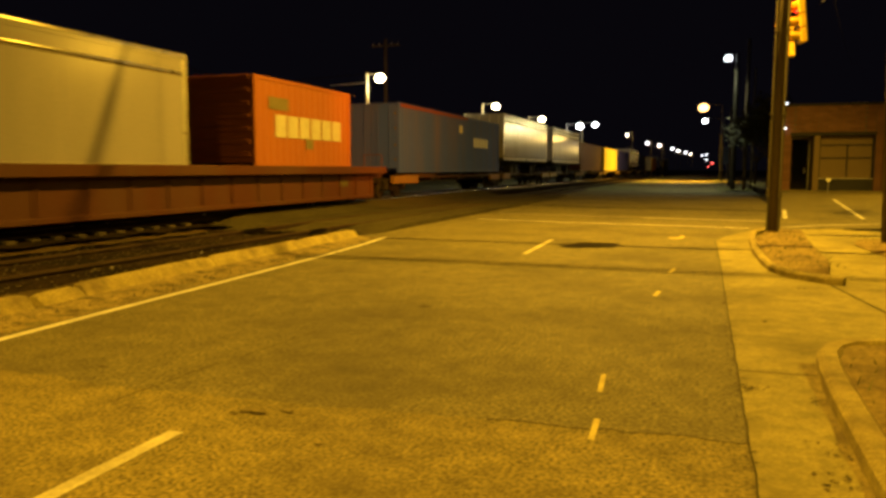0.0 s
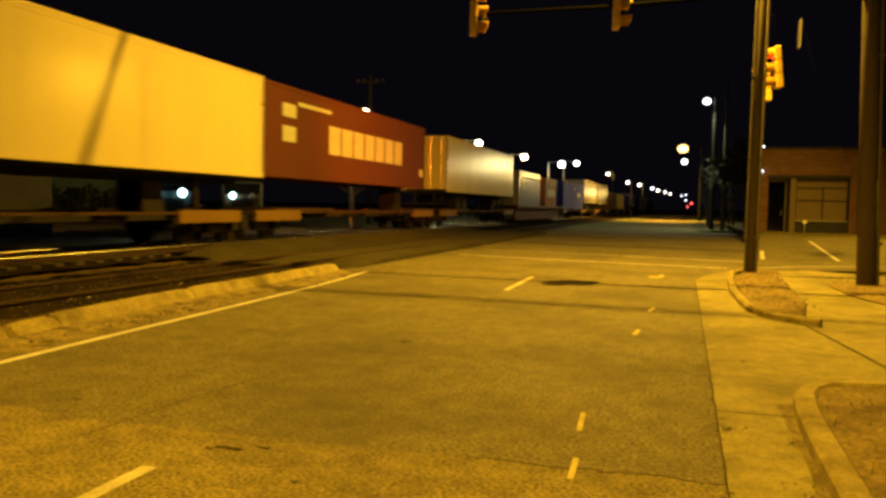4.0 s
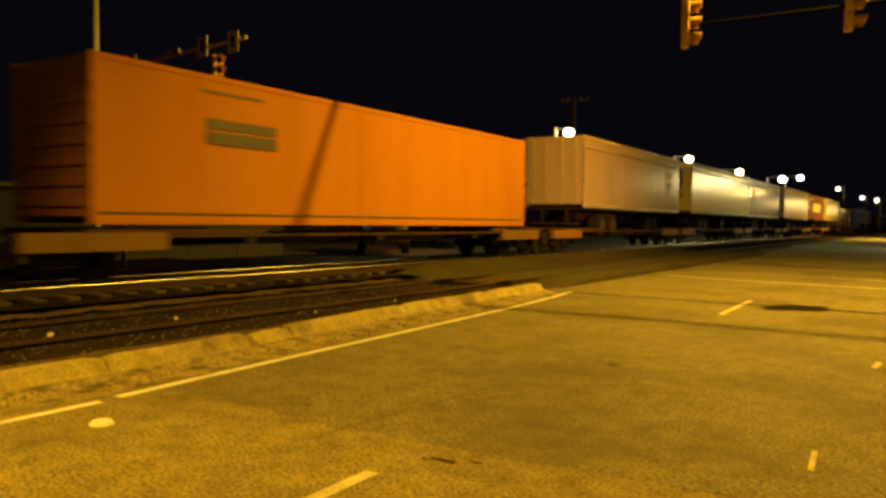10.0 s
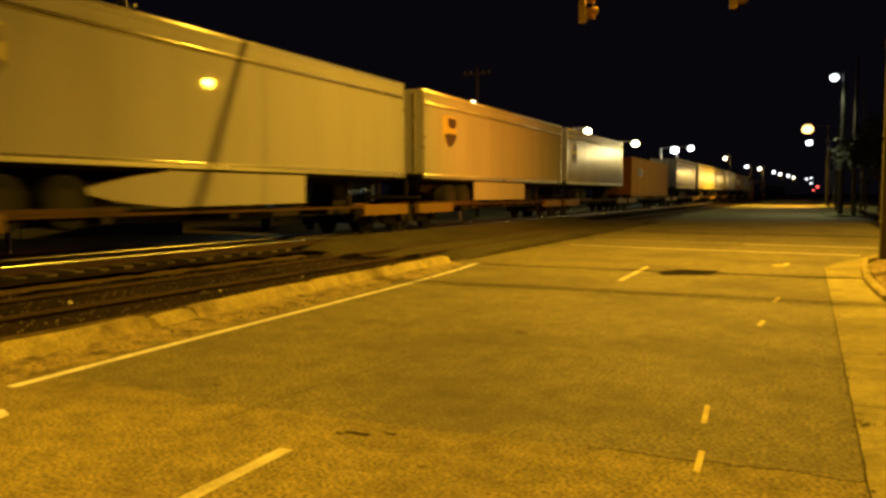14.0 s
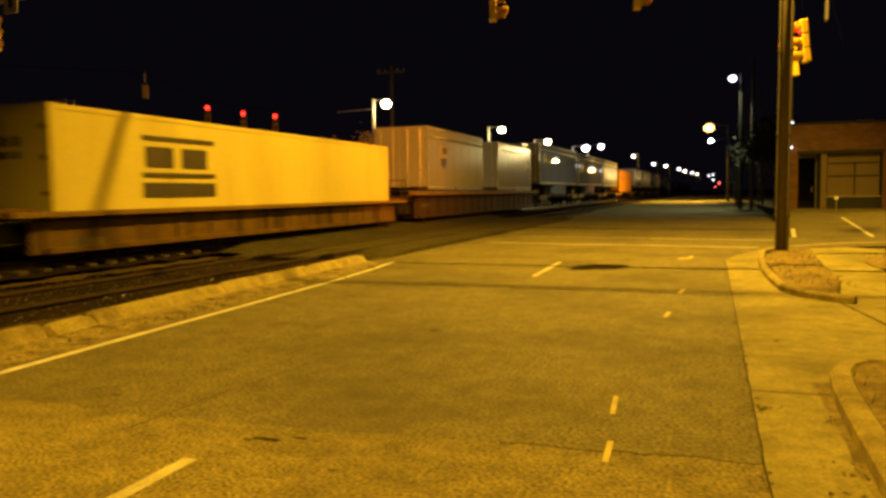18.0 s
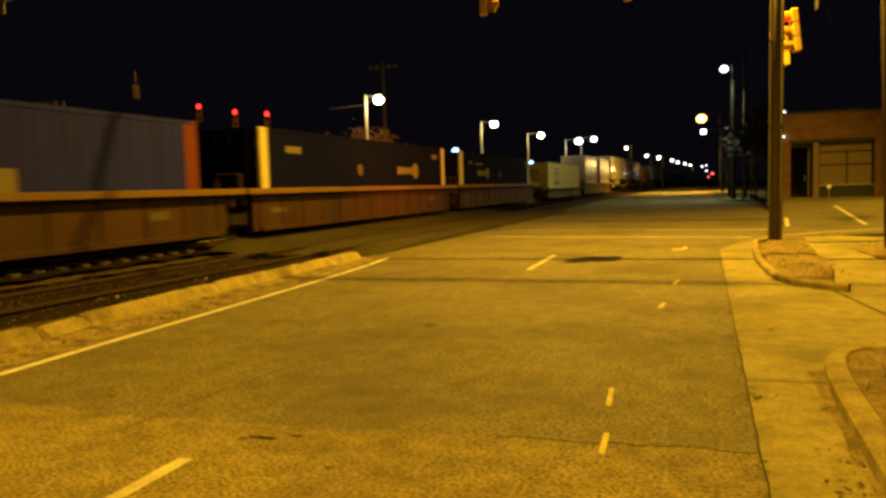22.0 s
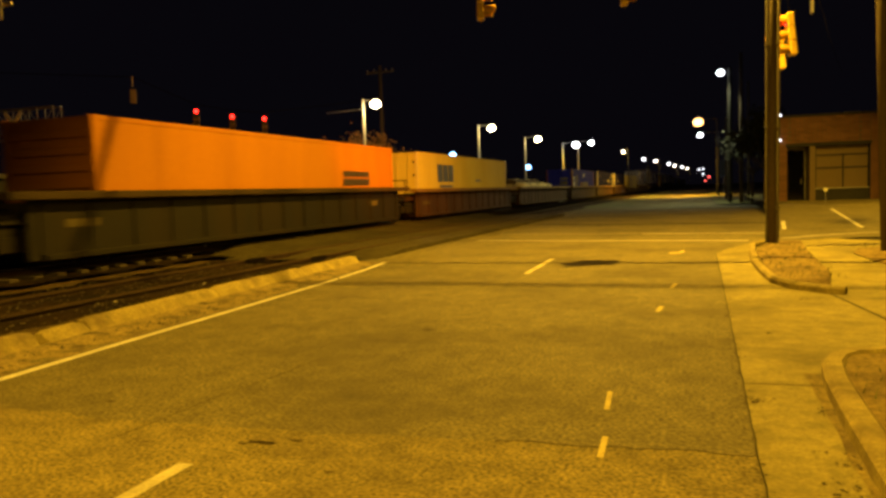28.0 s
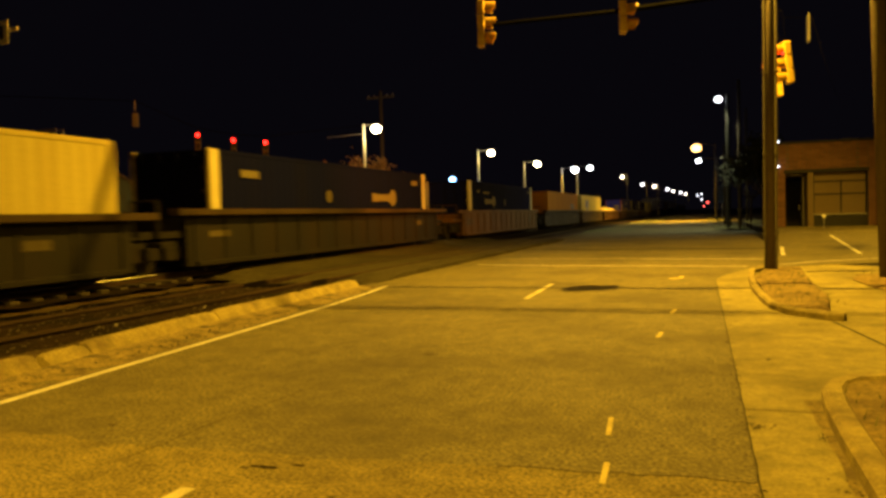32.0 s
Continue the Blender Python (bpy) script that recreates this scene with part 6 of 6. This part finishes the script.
def d_end_words(side):
    """Two lines of dark lettering, as plain bars, on the door end, besides the side's decoration."""
    def deco(c, x, y0, y1, top):
        side(c, x, y0, y1, top)
        for k in range(7):
            part("lettering", boxes((-0.78 + 0.19 * k, -0.64 + 0.19 * k, y0 - 0.028, y0 - 0.019, top - 0.82, top - 0.62)), DARK_MARK, c)
        for k in range(8):
            part("lettering", boxes((-0.78 + 0.165 * k, -0.66 + 0.165 * k, y0 - 0.028, y0 - 0.019, top - 1.06, top - 0.92)), DARK_MARK, c)
    return deco


container(-195.8, 16.15, 0.50, "yellow", "pale yellow container with a dark square emblem", H=2.9, ribs=False, deco=d_end_words(d_bars(*d_logo(DARK_MARK, 2.5, 0.45, 2.6, 0.95))))
well_car(-213.6, -194.3, "mustard", "mustard well car with grimy stained sides", top=1.08)


def d_arrow(a, dot, extra):
    """A pale bolt-like word mark at a metres from the rear, a round emblem and small labels."""
    bars = d_bars((PALE_MARK, a + 0.55, 0.85, 1.0, 0.26), *extra)

    def deco(c, x, y0, y1, top):
        bars(c, x, y0, y1, top)
        zc = top - 1.13
        for outline in (((a, 0.17), (a, -0.17), (a + 0.55, -0.15), (a + 0.6, 0.13)), ((a + 1.4, -0.12), (a + 1.75, -0.17), (a + 1.95, -0.36), (a + 2.3, -0.22), (a + 2.42, 0.02), (a + 2.28, 0.26), (a + 1.95, 0.36), (a + 1.75, 0.17), (a + 1.4, 0.12))):
            bm = bmesh.new()
            bm.faces.new([bm.verts.new((x + 0.003, y0 + u, zc + v)) for u, v in outline])
            ext = bmesh.ops.extrude_face_region(bm, geom=bm.faces[:])
            bmesh.ops.translate(bm, vec=(0.004, 0, 0), verts=[v for v in ext["geom"] if isinstance(v, bmesh.types.BMVert)])
            bmesh.ops.recalc_face_normals(bm, faces=bm.faces[:])
            part("marking", bm, PALE_MARK, c)
        part("emblem", rods(((x - 0.002, y0 + dot + 0.22, top - 1.15), (x + 0.006, y0 + dot + 0.22, top - 1.15), 0.22), sides=12), PLATE_MARK, c)
    return deco


ARROW_REAR = d_arrow(3.1, 7.7, ((PALE_MARK, 2.8, 1.3, 0.57, 0.11), (PALE_MARK, 1.5, 0.55, 0.5, 0.14), (PLATE_MARK, 14.6, 0.9, 0.3, 0.14)))
ARROW_FRONT = d_arrow(10.2, 6.4, ((PALE_MARK, 14.4, 0.7, 0.35, 0.2), (PALE_MARK, 1.4, 0.9, 0.5, 0.2)))
container(-219.0, 16.15, 0.52, "navy", "navy blue container with yellow posts and pale lettering", H=2.95, posts=POST_YELLOW, deco=ARROW_REAR)
well_car(-236.15, -217.2, "brownish", "brown grimy well car", top=1.48, end=0.98)
container(-237.8, 16.15, 0.52, "navy", "navy blue container with yellow posts and pale lettering", H=2.95, posts=POST_YELLOW, deco=ARROW_FRONT)
well_car(-255.2, -236.8, "brownish", "brown grimy well car", top=1.48, end=0.98)


def d_slate(c, x, y0, y1, top):
    for z0, z1 in ((1.05, 0.8), (1.5, 1.15), (2.0, 1.6)):
        part("lettering", boxes((0.1, 0.85, y0 - 0.028, y0 - 0.019, top - z0, top - z1)), PALE_MARK, c)
    marks(c, x, [(PAINT["red"], y0 + 0.17, y0 + 0.75, top - 2.8, top - 0.1), (PAINT["red"], y1 - 0.5, y1 - 0.17, top - 2.8, top - 0.1), (WHITE_MARK, y0 + 0.85, y0 + 1.6, top - 1.05, top - 0.75), (WHITE_MARK, y0 + 0.85, y0 + 1.65, top - 1.7, top - 1.2), (WHITE_MARK, y0 + 7.5, y0 + 8.2, top - 0.75, top - 0.35)]
          + [(PALE_MARK, y0 + 2.35 + 0.05 * abs(k - 4), y0 + 3.9 - 0.05 * abs(k - 4), top - 0.62 - 0.13 * k, top - 0.55 - 0.13 * k) for k in range(9)] + [(PAINT["brown"], y0 + 5.1, y0 + 7.0, top - 1.8, top - 1.3)] + [(PALE_MARK, y0 + 7.2 + 0.62 * k, y0 + 7.7 + 0.62 * k, top - 1.85, top - 1.25) for k in range(6)] + [(PALE_MARK, y0 + 2.3, y0 + 3.0, top - 1.5, top - 0.75)])


container(-256.8, 16.15, 0.50, "slate", "slate blue container with red end frames and striped emblem", H=2.9, posts=PAINT["red"], deco=d_slate)
well_car(-275.0, -254.8, "brownish", "brown grimy well car", top=1.48)
well_car(-297.0, -275.4, "brownish", "brown well car carrying a tarpaulin-covered load", top=1.52)

random.seed(8)


def tarped_load(s0, s1, z):
    """A low load under a torn yellow tarpaulin: a long lashed hump in front, a darker ridge with pale lips above it."""
    t = thing("tarpaulin_load", "low load under a torn bright yellow tarpaulin", "load", group="loads")
    L = s1 - s0

    def hump(y0, y1, half, x_mid, low, rise, seed, n=60, k=12):
        bm = bmesh.new()
        grid = []
        for i in range(n + 1):
            u = i / n
            y = y0 + (y1 - y0) * u
            env = min(1.0, u * 12) ** 0.5 * min(1.0, (1 - u) * 8) ** 0.5
            dip = 1 - sum(d * math.exp(-((u - c) / 0.016) ** 2) for c, d in ((0.22, 0.2), (0.45, 0.3), (0.53, 0.22), (0.78, 0.26)))
            row = []
            for j in range(k + 1):
                a = math.pi * j / k
                x = x_mid + half * math.cos(a)
                w = noise.noise((x * 2.2, y * 1.1, seed)) + 0.5 * noise.noise((x * 6, y * 3.4, seed + 4))
                row.append(bm.verts.new((x, y, low + (rise * env * dip + 0.03) * math.sin(a) ** 0.22 + 0.035 * w * math.sin(a))))
            grid.append(row)
        for a, b in zip(grid, grid[1:]):
            for j in range(k):
                bm.faces.new((a[j], a[j + 1], b[j + 1], b[j]))
        bmesh.ops.recalc_face_normals(bm, faces=bm.faces[:])
        return bm

    part("tarpaulin", hump(-L / 2, L / 2, 1.22, 0.0, 0.55, 0.60, 1.0), TARP, t, "bright yellow tarpaulin", smooth=True)
    for y0, y1, k in ((-L / 2 + 0.6, -L / 2 + 4.2, 2.0), (-L / 2 + 4.6, -L / 2 + 7.4, 5.0), (-L / 2 + 7.6, L / 2 - 2.1, 9.0)):
        part("loose_cover", hump(y0, y1, 0.8, -0.3, 0.9, 0.50, k, 24, 10), TARP_DARK, t, "dark brown loose cover", smooth=True)
        part("cover_lip", rods(((0.22, y0 + 0.3, 1.36), (0.24, (y0 + y1) / 2, 1.41), 0.035), ((0.24, (y0 + y1) / 2, 1.41), (0.22, y1 - 0.3, 1.35), 0.03), sides=6), TARP, t, "pale yellow folded lip")
    part("load_bed", boxes((-1.22, 1.22, -L / 2, L / 2, 0.0, 0.58)), DARK_METAL, t)
    for u in (-0.28, -0.05, 0.03, 0.28):
        part("lashing", rods(((1.23, L * u, 0.6), (1.14, L * u + 0.05, 1.1), 0.025), ((1.14, L * u + 0.05, 1.1), (-0.9, L * u + 0.05, 1.2), 0.02), sides=6), BLACK, t)
    shifting(t, ((s0 + s1) / 2, z_load))
    return t


z_load = 0.92
tarped_load(-294.2, -282.6, 0.92)
container(-299.4, 16.15, 0.50, "yellow", "pale cream container with blue lettering", H=2.9, posts=PAINT["cream"], deco=d_bars((BLUE_MARK, 2.75, 0.72, 0.5, 0.85), (BLUE_MARK, 3.6, 0.72, 0.5, 0.85), (BLUE_MARK, 4.45, 0.72, 0.5, 0.85), (BLUE_MARK, 3.0, 2.0, 1.5, 0.12), (BLUE_MARK, 9.2, 1.0, 1.2, 0.12)))
well_car(-317.0, -297.4, "brownish", "brown grimy well car", top=1.52)
container(-318.4, 16.15, 0.50, "orange", "bright orange domestic container with a dark label", H=2.92, ribs=False, ends="ribs", deco=d_bars((DARK_MARK, 11.6, 2.2, 1.0, 0.2), (DARK_MARK, 11.6, 2.2, 1.26, 0.26)))
well_car(-337.4, -316.95, "dark", "dark grey grimy well car", top=1.60)
container(-340.9, 16.15, 0.55, "navy", "navy blue container with yellow posts and pale lettering", H=2.95, posts=POST_YELLOW, deco=ARROW_REAR)
well_car(-359.6, -338.4, "amber", "amber yellow well car with tall sides", top=1.64)
container(-364.1, 16.15, 0.55, "navy", "navy blue container with yellow posts and pale lettering", H=2.95, posts=POST_YELLOW, deco=ARROW_FRONT)
well_car(-382.4, -361.6, "dark", "dark grey grimy well car with yellow plates", top=1.70)
container(-383.6, 16.15, 0.50, "yellow", "pale yellow container in a dark well car", H=2.9)
well_car(-402.0, -382.2, "dark", "dark grey grimy well car with yellow plates", top=1.60)


# ---------------------------------------------------------------- bricks of the shop front
brick_mesh = mesh_from("brick", boxes((-0.195, 0.195, -0.03, 0.03, -0.048, 0.048), bevel=0.006), BRICK)
count = 0
rest = bmesh.new()


def lay(x0, x1, z0, z1):
    global count
    rows = int((z1 - z0) / 0.115)
    for r in range(rows):
        z = z0 + (r + 0.5) * (z1 - z0) / rows
        n = int((x1 - x0) / 0.41)
        if n < 1:
            n = 1
        for i in range(n):
            x = x0 + (i + 0.5) * (x1 - x0) / n + (0.1 if r % 2 else -0.1) * (1 if 0 < i < n - 1 else 0)
            if count < 300:
                shared("brick", brick_mesh, wall, pose(x, 0.048, z, 0, 0.4 * noise.noise((x * 7, z * 7, 0)), 0))
                count += 1
            else:
                box(rest, x - 0.195, x + 0.195, 0.018, 0.078, z - 0.048, z + 0.048)


lay(x_l + 0.03, x_w1, band_z + 0.02, top_z - 0.06)
lay(x_l + 0.03, x_d0 - 0.03, base, band_z)
lay(x_w1, x_w1 + 5.5, band_z + 0.02, top_z - 0.06)
lay(x_w1, x_w1 + 5.5, base, band_z)
part("brickwork", rest, BRICK, wall, kind="stuff")


def motions():
    for ob, (s, z) in MOVING:
        walk(ob, [(t, pose(TRACK_X, s + SPEED * t, z)) for t in (0.0, 8.0, 16.0, 24.0, 32.0)])


motions()
